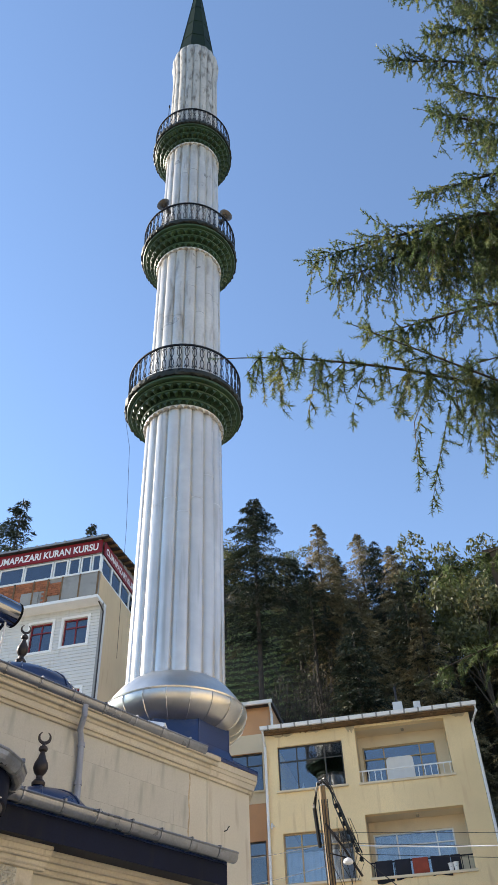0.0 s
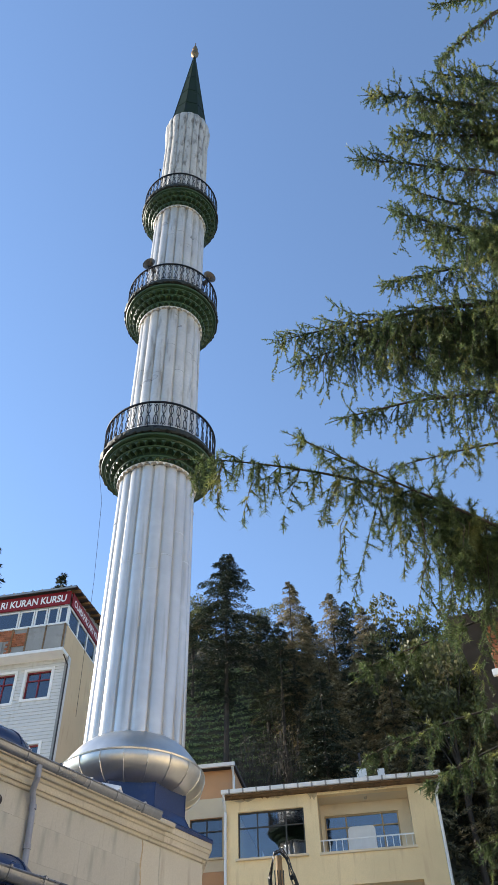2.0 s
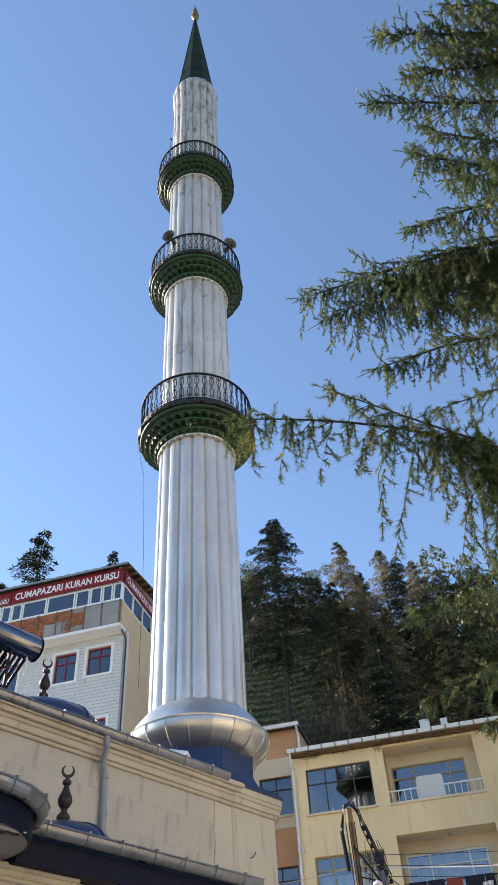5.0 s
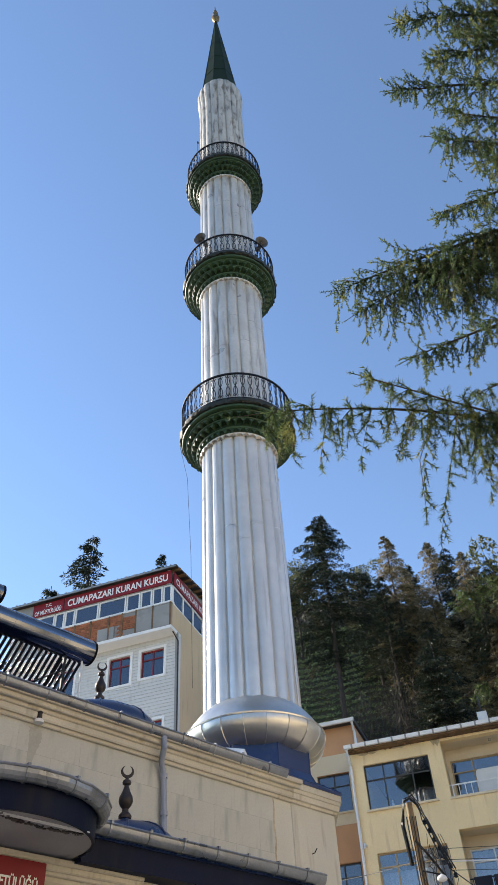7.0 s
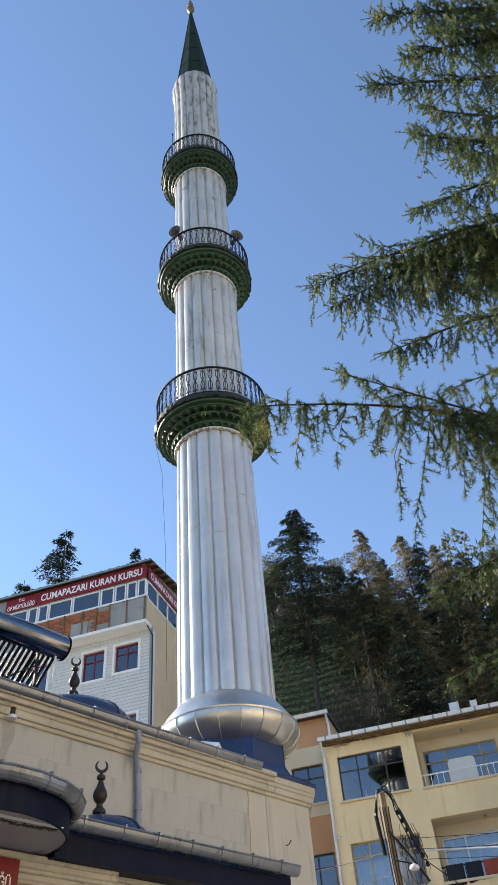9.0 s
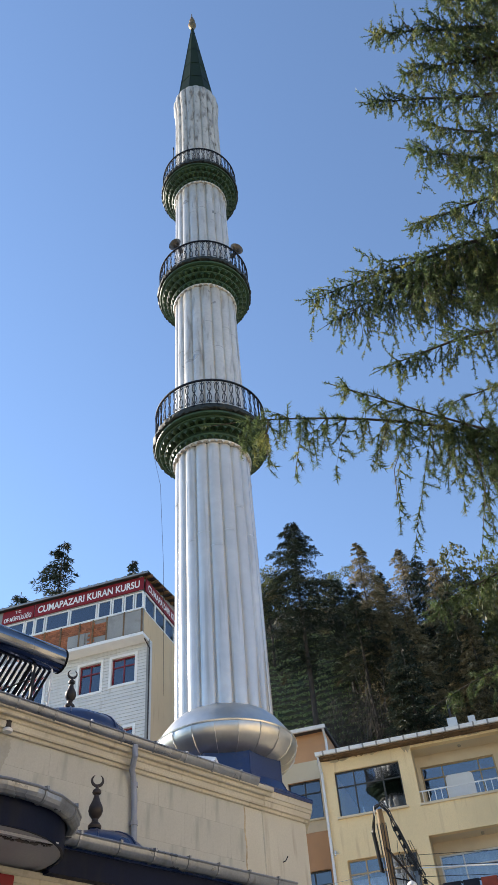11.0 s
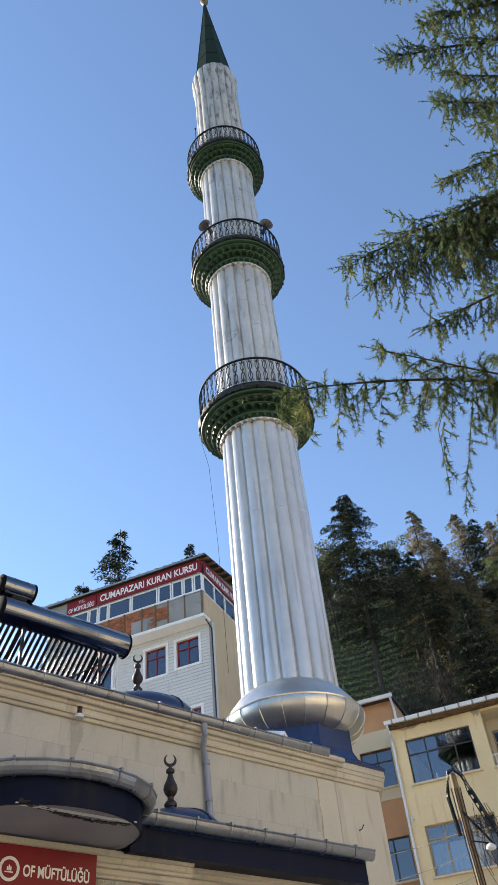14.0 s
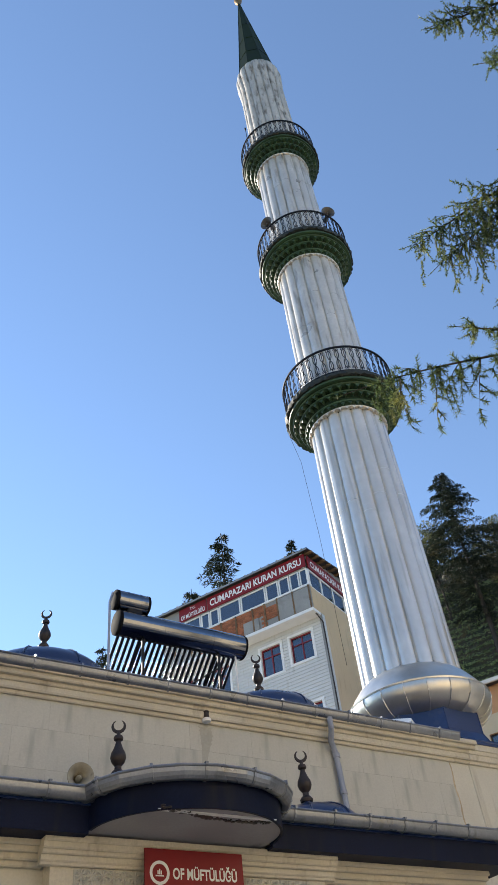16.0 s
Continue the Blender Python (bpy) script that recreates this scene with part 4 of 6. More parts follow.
# ---- things on the mosque ----
def build_solar_heater():
    ob = thing("solar_water_heater", MOSQUE @ pose(0, 0, 6.9), "rooftop solar water heater with two steel tanks and dark glass tubes", "water heater")
    pt, zt, r = 10.15, 1.40, 0.205

    def drum(name, u0, u1, p, z, rad, label):
        n = 32
        prof = [(0.0, u0 + 0.0), (rad * 0.82, u0 - 0.012), (rad * 0.97, u0 - 0.005), (rad, u0 + 0.02), (rad, u0 + (u1 - u0) * 0.33), (rad + 0.004, u0 + (u1 - u0) * 0.33 + 0.001), (rad + 0.004, u0 + (u1 - u0) * 0.33 + 0.018),
                (rad, u0 + (u1 - u0) * 0.33 + 0.019), (rad, u0 + (u1 - u0) * 0.72), (rad + 0.004, u0 + (u1 - u0) * 0.72 + 0.001), (rad + 0.004, u0 + (u1 - u0) * 0.72 + 0.018), (rad, u0 + (u1 - u0) * 0.72 + 0.019),
                (rad, u1 - 0.02), (rad * 0.97, u1 + 0.005), (rad * 0.82, u1 + 0.012), (0.0, u1)]
        vs = [(u, p + q * math.cos(2 * math.pi * i / n), z + q * math.sin(2 * math.pi * i / n)) for q, u in prof for i in range(n)]
        fs = [(j * n + i, (j + 1) * n + i, (j + 1) * n + (i + 1) % n, j * n + (i + 1) % n) for j in range(len(prof) - 1) for i in range(n)]
        d = part(name, Form().add(vs, fs), TANK, ob, label, True)
        for u, s in ((u0, -1), (u1, 1)):
            prof = [(0.0, u + s * 0.024), (rad * 0.9, u + s * 0.02), (rad * 1.012, u + s * 0.008), (rad * 1.012, u - s * 0.03), (rad * 0.99, u - s * 0.03)]
            vs = [(uu, p + q * math.cos(2 * math.pi * i / n), z + q * math.sin(2 * math.pi * i / n)) for q, uu in prof for i in range(n)]
            part("end_cap", Form().add(vs, [(j * n + i, j * n + (i + 1) % n, (j + 1) * n + (i + 1) % n, (j + 1) * n + i)[::s] for j in range(4) for i in range(n)]), CAP, d, "black plastic end cap", True)
        return d

    drum("tank", 4.55, 6.86, pt, zt, r, "large horizontal mirror-bright steel tank")
    drum("small_tank", 4.5, 5.06, pt - 0.02, zt + 0.39, 0.165, "small steel feeder tank")
    part("saddle", Form().box(4.7, 4.95, pt - 0.1, pt + 0.1, zt + 0.17, zt + 0.26), IRON, ob, bevel=0.01)
    u_first, u_last, count = 4.62, 6.74, 24
    top, low = (pt + 0.08, zt - 0.15), (pt + 1.45, 0.12)
    tube = mesh_of("vacuum_tube", Form().tube([(0, top[0], top[1]), (0, (top[0] + low[0]) / 2, (top[1] + low[1]) / 2), (0, low[0], low[1])], 0.027, 10), TUBE, True)
    for i in range(count):
        o = new("vacuum_tube", tube)
        o.parent = ob
        o.matrix_basis = pose(u_first + (u_last - u_first) * i / (count - 1), 0, 0)
    part("tube_rail", Form().box(4.5, 6.86, low[0] - 0.03, low[0] + 0.05, low[1] - 0.05, low[1] + 0.05), IRON, ob)
    mid = ((top[0] + low[0]) / 2, (top[1] + low[1]) / 2 - 0.06)
    part("tube_rail", Form().box(4.5, 6.86, mid[0] - 0.02, mid[0] + 0.02, mid[1] - 0.02, mid[1] + 0.02), IRON, ob)
    for u in (5.0, 6.38):
        part("leg", Form().box(u - 0.02, u + 0.02, pt - 0.02, pt + 0.02, 0, zt - 0.15), IRON, ob)
        part("slope_rail", Form().tube([(u, top[0], top[1] - 0.07), (u, low[0], low[1] - 0.05)], 0.022, 4), IRON, ob)
        part("brace", Form().tube([(u, pt, 0.3), (u, pt + 0.7, 0.62)], 0.016, 4), IRON, ob)
        part("brace", Form().tube([(u, pt, 0.95), (u + (0.28 if u < 6 else -0.28), pt + 0.55, 0.85)], 0.014, 4), IRON, ob)
    part("water_pipe", Form().tube([(4.45, pt - 0.05, zt + 0.5), (4.4, pt - 0.05, zt + 0.3), (4.4, pt - 0.06, 0.7), (4.42, pt - 0.06, 0.0)], 0.022, 8), GREYPLASTIC, ob, "grey insulated water pipe", True)
    part("water_pipe", Form().tube([(6.7, pt - 0.02, zt - 0.19), (6.7, pt - 0.02, 0.8), (6.66, pt - 0.02, 0.0)], 0.016, 8), WHITE, ob, "", True)


build_solar_heater()
horn_speaker(MOSQUE @ pose(3.42, 8.42, 5.19, 4, 0, -4), HORN, "beige horn loudspeaker lying on the lower roof beside the wall", 0.72)


def build_sign():
    ob = thing("wall_sign", MOSQUE @ pose(3.94, 7.89, 3.5), "red and white office sign on the portal wall", "sign")
    part("plate", Form().box(0, 1.16, 0, 0.02, 0.42, 0.84), RED, ob, "red sign plate", bevel=0.003)
    part("white_plate", Form().box(0, 1.16, 0, 0.02, 0, 0.416), WHITE, ob, "white lower plate", bevel=0.003)
    ring = Form()
    n = 32

    def disc(r0, r1, cx, cz, y):
        vs = [(cx + r * math.cos(2 * math.pi * i / n), y, cz + r * math.sin(2 * math.pi * i / n)) for r in (r0, r1) for i in range(n)]
        return vs, [(i, (i + 1) % n, n + (i + 1) % n, n + i) for i in range(n)]
    ring.add(*disc(0.082, 0.112, 0.165, 0.615, -0.003))
    part("emblem", ring, WHITE, ob, "white round emblem ring")
    bars = Form()
    for k, (w, h) in enumerate(((0.012, 0.035), (0.012, 0.05), (0.012, 0.035))):
        bars.box(0.141 + 0.018 * k, 0.141 + 0.018 * k + w, -0.003, 0, 0.6, 0.6 + h)
    bars.box(0.12, 0.21, -0.003, 0, 0.582, 0.592)
    part("emblem_mark", bars, WHITE, ob)
    part("lettering", shifted(text_form("OF MÜFTÜLÜĞÜ", 0.105, width=0.76), 0.315, -0.003, 0.565), WHITE, ob, "white lettering")
    part("lettering", shifted(text_form("CUMAPAZARI MAHALLESİ", 0.1, width=1.08), 0.04, -0.003, 0.28), FRAME_RED, ob, "dark red lettering")


build_sign()


# ---- windows ----
def window(parent, u0, u1, z0, z1, v, frame_mat, glass, cols=(0.5,), rows=(), sill=None, trim=None, label="", depth=0.06, bar=0.05):
    """A window set in an opening: outer bars, mullions, panes, optional sill and surround."""
    w = part("window", Form().wall(u0, u1, z0, z1, v, v + depth, [(u0 + bar, u1 - bar, z0 + bar, z1 - bar)]), frame_mat, parent, label)
    us = [u0 + bar * 0.5] + [u0 + (u1 - u0) * c for c in cols] + [u1 - bar * 0.5]
    for c in us[1:-1]:
        part("mullion", Form().box(c - bar * 0.45, c + bar * 0.45, v - 0.003, v + depth - 0.005, z0 + bar, z1 - bar), frame_mat, w)
    zs = [z0 + bar * 0.5] + [z0 + (z1 - z0) * c for c in rows] + [z1 - bar * 0.5]
    for c in zs[1:-1]:
        part("transom", Form().box(u0 + bar, u1 - bar, v - 0.006, v + depth - 0.008, c - bar * 0.4, c + bar * 0.4), frame_mat, w)
    for i in range(len(us) - 1):
        for j in range(len(zs) - 1):
            p = part("pane", Form().box(us[i], us[i + 1], v + depth * 0.45, v + depth * 0.45 + 0.008, zs[j], zs[j + 1]), glass, w)
            p.visible_shadow = False
    if sill:
        part("sill", Form().box(u0 - 0.08, u1 + 0.08, v - 0.2, v + 0.04, z0 - 0.07, z0 - 0.004), sill, w, bevel=0.006)
    if trim:
        part("surround", Form().wall(u0 - 0.1, u1 + 0.1, z0 - 0.1, z1 + 0.1, v - 0.12, v - 0.02, [(u0 - 0.002, u1 + 0.002, z0 - 0.002, z1 + 0.002)]), trim, w, "white window surround")
    return w


def shell(parent, u0, u1, v0, v1, z0, z1, mat, t=0.3, left=True, side_mat=None):
    """Side and back walls of a hollow building."""
    side_mat = side_mat or mat
    part("side_wall", Form().box(u1 - t, u1, v0, v1, z0, z1), side_mat, parent)
    part("side_wall", Form().box(u0, u0 + t, v0, v1, z0, z1), side_mat, parent)
    part("back_wall", Form().box(u0 + t, u1 - t, v1 - t, v1, z0, z1), mat, parent)


# ---- course house on the left: white siding, red banner ----
HOUSE = pose(0, 0, 0, 0, 0, -12.19)


def build_house():
    b = thing("course_house", HOUSE, "tall house with white siding, tan side wall and red roof banner", "house")
    L, R, F, D = -19.25, -11.7, 24.45, 34.0
    BF = 25.05                                   # face of the body below the overhang
    wins = [(-13.27, -12.27, 15.88, 17.0), (-14.68, -13.74, 15.8, 17.0), (-17.2, -16.25, 15.8, 17.0), (-18.8, -17.85, 15.8, 17.0), (-13.27, -12.27, 12.85, 14.1), (-14.68, -13.74, 12.85, 14.1), (-17.2, -16.25, 12.85, 14.1)]
    part("front_wall", Form().wall(L, R, GROUND, 17.55, BF, BF + 0.3, wins), SIDING, b)
    # clapboard courses
    sid = Form()
    z = 9.0
    while z < 17.4:
        cuts = sorted([(w[0] - 0.1, w[1] + 0.1) for w in wins if w[2] - 0.12 < z + 0.06 < w[3] + 0.12])
        a = L
        for c0, c1 in cuts + [(R, R)]:
            if c0 > a:
                sid.add([(a, BF - 0.004, z), (c0, BF - 0.004, z), (c0, BF - 0.022, z + 0.006), (a, BF - 0.022, z + 0.006), (a, BF - 0.004, z + 0.13), (c0, BF - 0.004, z + 0.13)], [(0, 3, 2, 1), (3, 4, 5, 2)])
            a = c1
        z += 0.135
    so = part("siding", sid, SIDING, b, "white horizontal plastic siding boards")
    so["kind"] = "stuff"
    part("corner_trim", Form().box(R - 0.08, R + 0.02, BF - 0.03, BF + 0.04, 8.0, 17.5), CONCRETE, b)
    for u0, u1, z0, z1 in wins:
        window(b, u0, u1, z0, z1, BF + 0.08, FRAME_RED, GLASS_DARK, (0.5,), (0.68,), trim=WHITE, label="dark red casement window")
    shell(b, L, R, BF + 0.3, D, GROUND, 17.55, TAN)
    # overhanging top storey
    part("overhang_soffit", Form().box(L - 0.05, R, F - 0.02, BF + 0.3, 17.42, 17.55), WHITE, b, "white overhang underside")
    part("floor", Form().box(L, R - 0.3, BF + 0.3, D - 0.3, 17.4, 17.55), CONCRETE, b)
    par = part("parapet", Form().box(L, R - 0.02, F + 0.05, F + 0.2, 17.55, 18.6), CONCRETE, b, "unfinished parapet of bare brick and grey sheets")
    # bare bricks and grey sheets in the parapet
    r4 = random.Random(5)
    bme = mesh_of("brick", Form().box(0, 0.185, -0.03, 0, 0, 0.088), BRICK, bevel=0.006, seg=1)
    for row in range(11):
        u = L + 2.0 + (0.1 if row % 2 else 0)
        while u < -13.3:
            if not (-15.0 < u < -14.2 and row < 6) and not (u > -14.0 and (row < 3 or row > 8)):
                o = new("brick", bme)
                o.parent = par
                o.matrix_basis = pose(u, F + 0.05 - r4.uniform(0, 0.012), 17.56 + row * 0.0945)
            u += 0.195
    for u0, u1 in ((-13.25, -12.55), (-12.52, -11.74), (-15.0, -14.25)):
        part("grey_sheet", Form().box(u0, u1, F - 0.01, F + 0.05, 17.57, 18.55 if u0 > -14 else 18.1), CONCRETE, par, "grey cement sheet")
    for u in (-18.6, -17.7, -16.9, -16.1, -15.35, -14.5, -13.9, -13.28, -12.53, -11.76):
        part("batten", Form().box(u - 0.03, u + 0.03, F - 0.03, F + 0.02, 17.56, 18.6), WOOD_OLD, par)
    part("window_ledge", Form().box(L, R, F + 0.0, F + 0.25, 18.6, 18.68), WHITE, b)
    # ribbon windows, front and side
    edges = [-11.74, -12.15, -12.63, -13.17, -13.82, -15.1, -16.22, -16.72, -17.2, -18.2, -19.2]
    for a, c in zip(edges[1:], edges[:-1]):
        window(b, a + 0.02, c - 0.02, 18.68, 19.46, F + 0.08, WHITE, GLASS_DARK, (), (), bar=0.055, label="white-framed ribbon window")
    part("upper_side_wall", Form().box(R - 0.25, R, F + 0.1, D, 17.55, 18.55), TAN, b)
    v = F + 0.14
    for k in range(9):
        form = Form()
        form.box(R - 0.1, R - 0.02, v, v + 0.07, 18.56, 19.44)
        form.box(R - 0.1, R - 0.02, v, v + 1.0, 18.56, 18.63)
        form.box(R - 0.1, R - 0.02, v, v + 1.0, 19.37, 19.44)
        w = part("side_window", form, WHITE, b, "white-framed ribbon window")
        pn = part("pane", Form().box(R - 0.065, R - 0.057, v + 0.07, v + 1.0, 18.63, 19.37), GLASS_DARK, w)
        pn.visible_shadow = False
        v += 1.0
    # roof and eaves
    roof = Form()
    roof.add([(L - 0.3, F - 0.14, 20.24), (R + 0.22, F - 0.14, 20.24), (R + 0.3, D + 0.3, 21.4), (L - 0.4, D + 0.3, 21.4), (L - 0.3, F - 0.14, 20.19), (R + 0.22, F - 0.14, 20.19), (R + 0.3, D + 0.3, 21.33), (L - 0.4, D + 0.3, 21.33)],
             [(0, 1, 2, 3), (7, 6, 5, 4), (0, 4, 5, 1), (1, 5, 6, 2), (2, 6, 7, 3), (3, 7, 4, 0)])
    ro = part("roof", roof, ROOF_DARK, b, "thin dark corrugated sheet roof")
    rib = mesh_of("roof_rib", Form().box(-0.035, 0.035, 0, 0.12, -0.02, 0.035), CONCRETE, bevel=0.006, seg=1)
    for i in range(20):
        o = new("roof_rib", rib)
        o.parent = ro
        o.matrix_basis = pose(L - 0.25 + i * 0.41, F - 0.19, 20.22)
    raf = mesh_of("rafter", Form().box(0, 0.55, -0.05, 0.05, -0.1, 0), WOOD_OLD)
    for i in range(16):
        o = new("rafter", raf)
        o.parent = ro
        o.matrix_basis = pose(R - 0.27, F + 0.2 + i * 0.55, 20.16 + (0.55 + i * 0.55) * 0.118)
    part("roof_gutter", Form().sweep(straight(L - 0.3, R + 0.22, F - 0.13), [(0, 20.13), (0.04, 20.13), (0.055, 20.19), (0.0, 20.19)]), GUTTER, b)
    gable = Form().add([(R - 0.12, F + 0.02, 19.46), (R - 0.12, D, 19.46), (R - 0.12, D, 21.3), (R - 0.12, F + 0.02, 20.16), (R - 0.24, F + 0.02, 19.46), (R - 0.24, D, 19.46), (R - 0.24, D, 21.3), (R - 0.24, F + 0.02, 20.16)],
                       [(0, 1, 2, 3), (7, 6, 5, 4), (0, 3, 7, 4), (1, 5, 6, 2), (0, 4, 5, 1), (3, 2, 6, 7)])
    part("gable_wall", gable, CONCRETE, b)
    part("front_lintel", Form().box(L, R - 0.24, F + 0.06, F + 0.2, 19.46, 20.14), CONCRETE, b)
    # banners
    ban = part("banner", Form().box(-16.75, R - 0.03, F + 0.0, F + 0.05, 19.5, 20.1), RED, b, "long red banner with white capitals", bevel=0.004)
    part("lettering", shifted(text_form("CUMAPAZARI KURAN KURSU", 0.33, width=4.7), -16.6, F - 0.004, 19.64), WHITE, ban, "white lettering")
    ban2 = part("banner", Form().box(-18.3, -16.8, F + 0.0, F + 0.05, 19.5, 20.1), RED, b, "short red banner panel")
    part("lettering", shifted(text_form("OF MÜFTÜLÜĞÜ", 0.2, width=1.3), -18.2, F - 0.004, 19.56), WHITE, ban2, "white lettering")
    part("lettering", shifted(text_form("T.C.", 0.13), -17.7, F - 0.004, 19.9), WHITE, ban2)
    ban3 = part("side_banner", Form().box(R - 0.02, R + 0.02, F + 0.15, F + 5.4, 19.48, 20.08), RED, b, "faded red side banner")
    tx = text_form("CUMAPAZARI KURAN KURSU", 0.3, width=4.8)
    tx.v = [(R + 0.024, F + 0.35 + x, z + 19.62) for x, y, z in tx.v]
    part("lettering", tx, WHITE, ban3, "white lettering")
    # downpipe down the corner
    part("downpipe", Form().tube([(R - 0.1, F + 0.25, 17.5), (R + 0.05, BF - 0.05, 17.1), (R + 0.05, BF - 0.05, 9.0)], 0.03, 8), BRONZE, b, "dark rusty downpipe", True)


build_house()

# ---- yellow apartment house ----
YEL = pose(0, 0, 0, 0, 0, -11.3)


def recess_room(parent, u0, u1, z0, z1, v0, v1, mat):
    """A loggia: its side walls, ceiling and floor, open to the front."""
    part("loggia_ceiling", Form().box(u0 - 0.1, u1 + 0.1, v0, v1, z1 + 0.002, z1 + 0.1), mat, parent)
    part("loggia_floor", Form().box(u0 - 0.1, u1 + 0.1, v0, v1, z0 - 0.1, z0 - 0.002), mat, parent)
    part("loggia_side", Form().box(u0 - 0.1, u0 - 0.002, v0, v1, z0, z1), mat, parent)
    part("loggia_side", Form().box(u1 + 0.002, u1 + 0.1, v0, v1, z0, z1), mat, parent)


def curtain(parent, u0, u1, z0, z1, v):
    vs, n = [], int((u1 - u0) / 0.04)
    for z in (z0, z1):
        for i in range(n + 1):
            u = u0 + (u1 - u0) * i / n
            vs.append((u, v + 0.03 * math.sin(i * 0.9) + 0.012 * math.sin(i * 2.3), z))
    m = n + 1
    part("curtain", Form().add(vs, [(i, i + 1, m + i + 1, m + i) for i in range(n)]), CURTAIN, parent, "pale sheer curtain", True)


def build_yellow():
    b = thing("apartment_house", YEL, "yellow rendered apartment house with loggias and a white roof gutter", "house")
    L, R, F, D = -5.66, 1.62, 28.035, 37.0
    w1, b1, w3, b2 = (-5.25, -2.92, 10.66, 12.18), (-2.42, 0.73, 10.63, 12.53), (-5.22, -2.88, 7.78, 9.3), (-2.42, 0.8, 7.74, 9.63)
    w5, b3 = (-5.22, -2.88, 4.9, 6.4), (-2.42, 0.8, 4.85, 6.7)
    holes = [w1, b1, w3, b2, w5, b3]
    part("front_wall", Form().wall(L, R, GROUND, 12.62, F, F + 0.28, holes), YELLOW, b, "yellow rendered front wall with faint stains")
    shell(b, L, R, F + 0.28, D, GROUND, 12.62, YELLOW)
    for z in (7.3, 10.2, 12.6):
        part("floor_slab", Form().box(L + 0.3, R - 0.3, F + 1.25, D - 0.3, z - 0.2, z), ROOM, b)
        part("floor_slab", Form().box(L + 0.3, -2.6, F + 0.28, F + 1.25, z - 0.2, z), ROOM, b)
    part("party_wall", Form().box(-2.66, -2.54, F + 0.28, D - 0.3, GROUND, 12.6), ROOM, b)
    # front windows
    win = window(b, *w1, F + 0.1, FRAME_DARK, GLASS, (0.29, 0.72), (0.66,), CREAM, label="wide dark-framed window reflecting the sky", bar=0.045)
    part("bottle", Form().lathe([(0.05, 10.72), (0.055, 10.74), (0.05, 10.8), (0.02, 10.9), (0.018, 10.96)], 12, -4.45, F + 0.32), WHITE, win)
    win3 = window(b, *w3, F + 0.1, FRAME_TAN, GLASS, (0.26, 0.62, 0.8), (0.72,), CREAM, label="wide tan-framed window with curtains", bar=0.05)
    curtain(win3, w3[0] + 0.05, w3[1] - 0.05, w3[2], w3[2] + 1.0, F + 0.42)
    window(b, *w5, F + 0.1, FRAME_TAN, GLASS, (0.3, 0.7), (0.7,), CREAM, label="wide tan-framed window", bar=0.05)
    # loggias with set-back window walls
    for k, (u0, u1, z0, z1) in enumerate((b1, b2, b3)):
        recess_room(b, u0, u1, z0, z1, F + 0.28, F + 1.0, CREAM)
        hole = (u0 + 0.12, u1 - 0.42, z0 + (0.0 if k == 0 else 0.1), z1 - 0.38)
        part("loggia_wall", Form().wall(u0 - 0.1, u1 + 0.1, z0 - 0.1, z1 + 0.1, F + 1.0, F + 1.2, [hole]), CREAM, b)
        wn_ = window(b, *hole, F + 1.05, FRAME_TAN if k != 1 else WHITE, GLASS, (0.29, 0.78), (0.72,), label="loggia window and door", bar=0.05)
        if k == 1:
            curtain(wn_, hole[0], hole[1], hole[2], hole[3], F + 1.4)
        part("loggia_sill", Form().box(u0 - 0.05, u1 + 0.06, F - 0.06, F + 0.3, z0 - 0.06, z0 + 0.02), CREAM, b, bevel=0.01)
        # small ceiling lamp
        part("ceiling_lamp", Form().lathe([(0.0, z1 - 0.09), (0.05, z1 - 0.08), (0.06, z1 - 0.04), (0.05, z1)], 12, (u0 + u1) / 2 + 0.1, F + 0.55), HORN, b, "small round lamp", True)
    # white railing of the upper loggia
    ro = part("railing", Form().box(b1[0], b1[1], F + 0.06, F + 0.09, 11.02, 11.06), WHITE, b, "white metal loggia railing")
    bar = mesh_of("baluster", Form().box(-0.012, 0.012, F + 0.063, F + 0.087, 10.65, 11.02), WHITE)
    for i in range(15):
        o = new("baluster", bar)
        o.parent = ro
        o.matrix_basis = pose(b1[0] + 0.1 + i * 0.212, 0, 0)
    bo = part("railing", Form().box(b2[0], b2[1], F + 0.06, F + 0.09, 8.16, 8.2), IRON, b, "dark metal loggia railing")
    bar = mesh_of("baluster", Form().box(-0.012, 0.012, F + 0.063, F + 0.087, 7.76, 8.16), IRON)
    for i in range(15):
        o = new("baluster", bar)
        o.parent = bo
        o.matrix_basis = pose(b2[0] + 0.1 + i * 0.212, 0, 0)
    # roof, eaves boards, gutter
    roof = Form().add([(L - 0.1, F - 0.4, 12.8), (R + 0.3, F - 0.4, 12.8), (R + 0.3, D + 0.2, 14.6), (L - 0.1, D + 0.2, 14.6), (L - 0.1, F - 0.4, 12.72), (R + 0.3, F - 0.4, 12.72), (R + 0.3, D + 0.2, 14.52), (L - 0.1, D + 0.2, 14.52)],
                      [(0, 1, 2, 3), (7, 6, 5, 4), (0, 4, 5, 1), (1, 5, 6, 2), (2, 6, 7, 3), (3, 7, 4, 0)])
    part("roof", roof, ROOF_DARK, b, "shallow dark roof")
    for k in range(5):
        part("eaves_board", Form().box(L - 0.05, R + 0.25, F - 0.38 + k * 0.085, F - 0.38 + k * 0.085 + 0.078, 12.64 + 0.004 * (k % 2), 12.68), WOOD_OLD, b, "weathered peeling eaves board")
    # splintered ends of rotten boards hanging under the eaves, and peeled render below them
    re_ = random.Random(17)
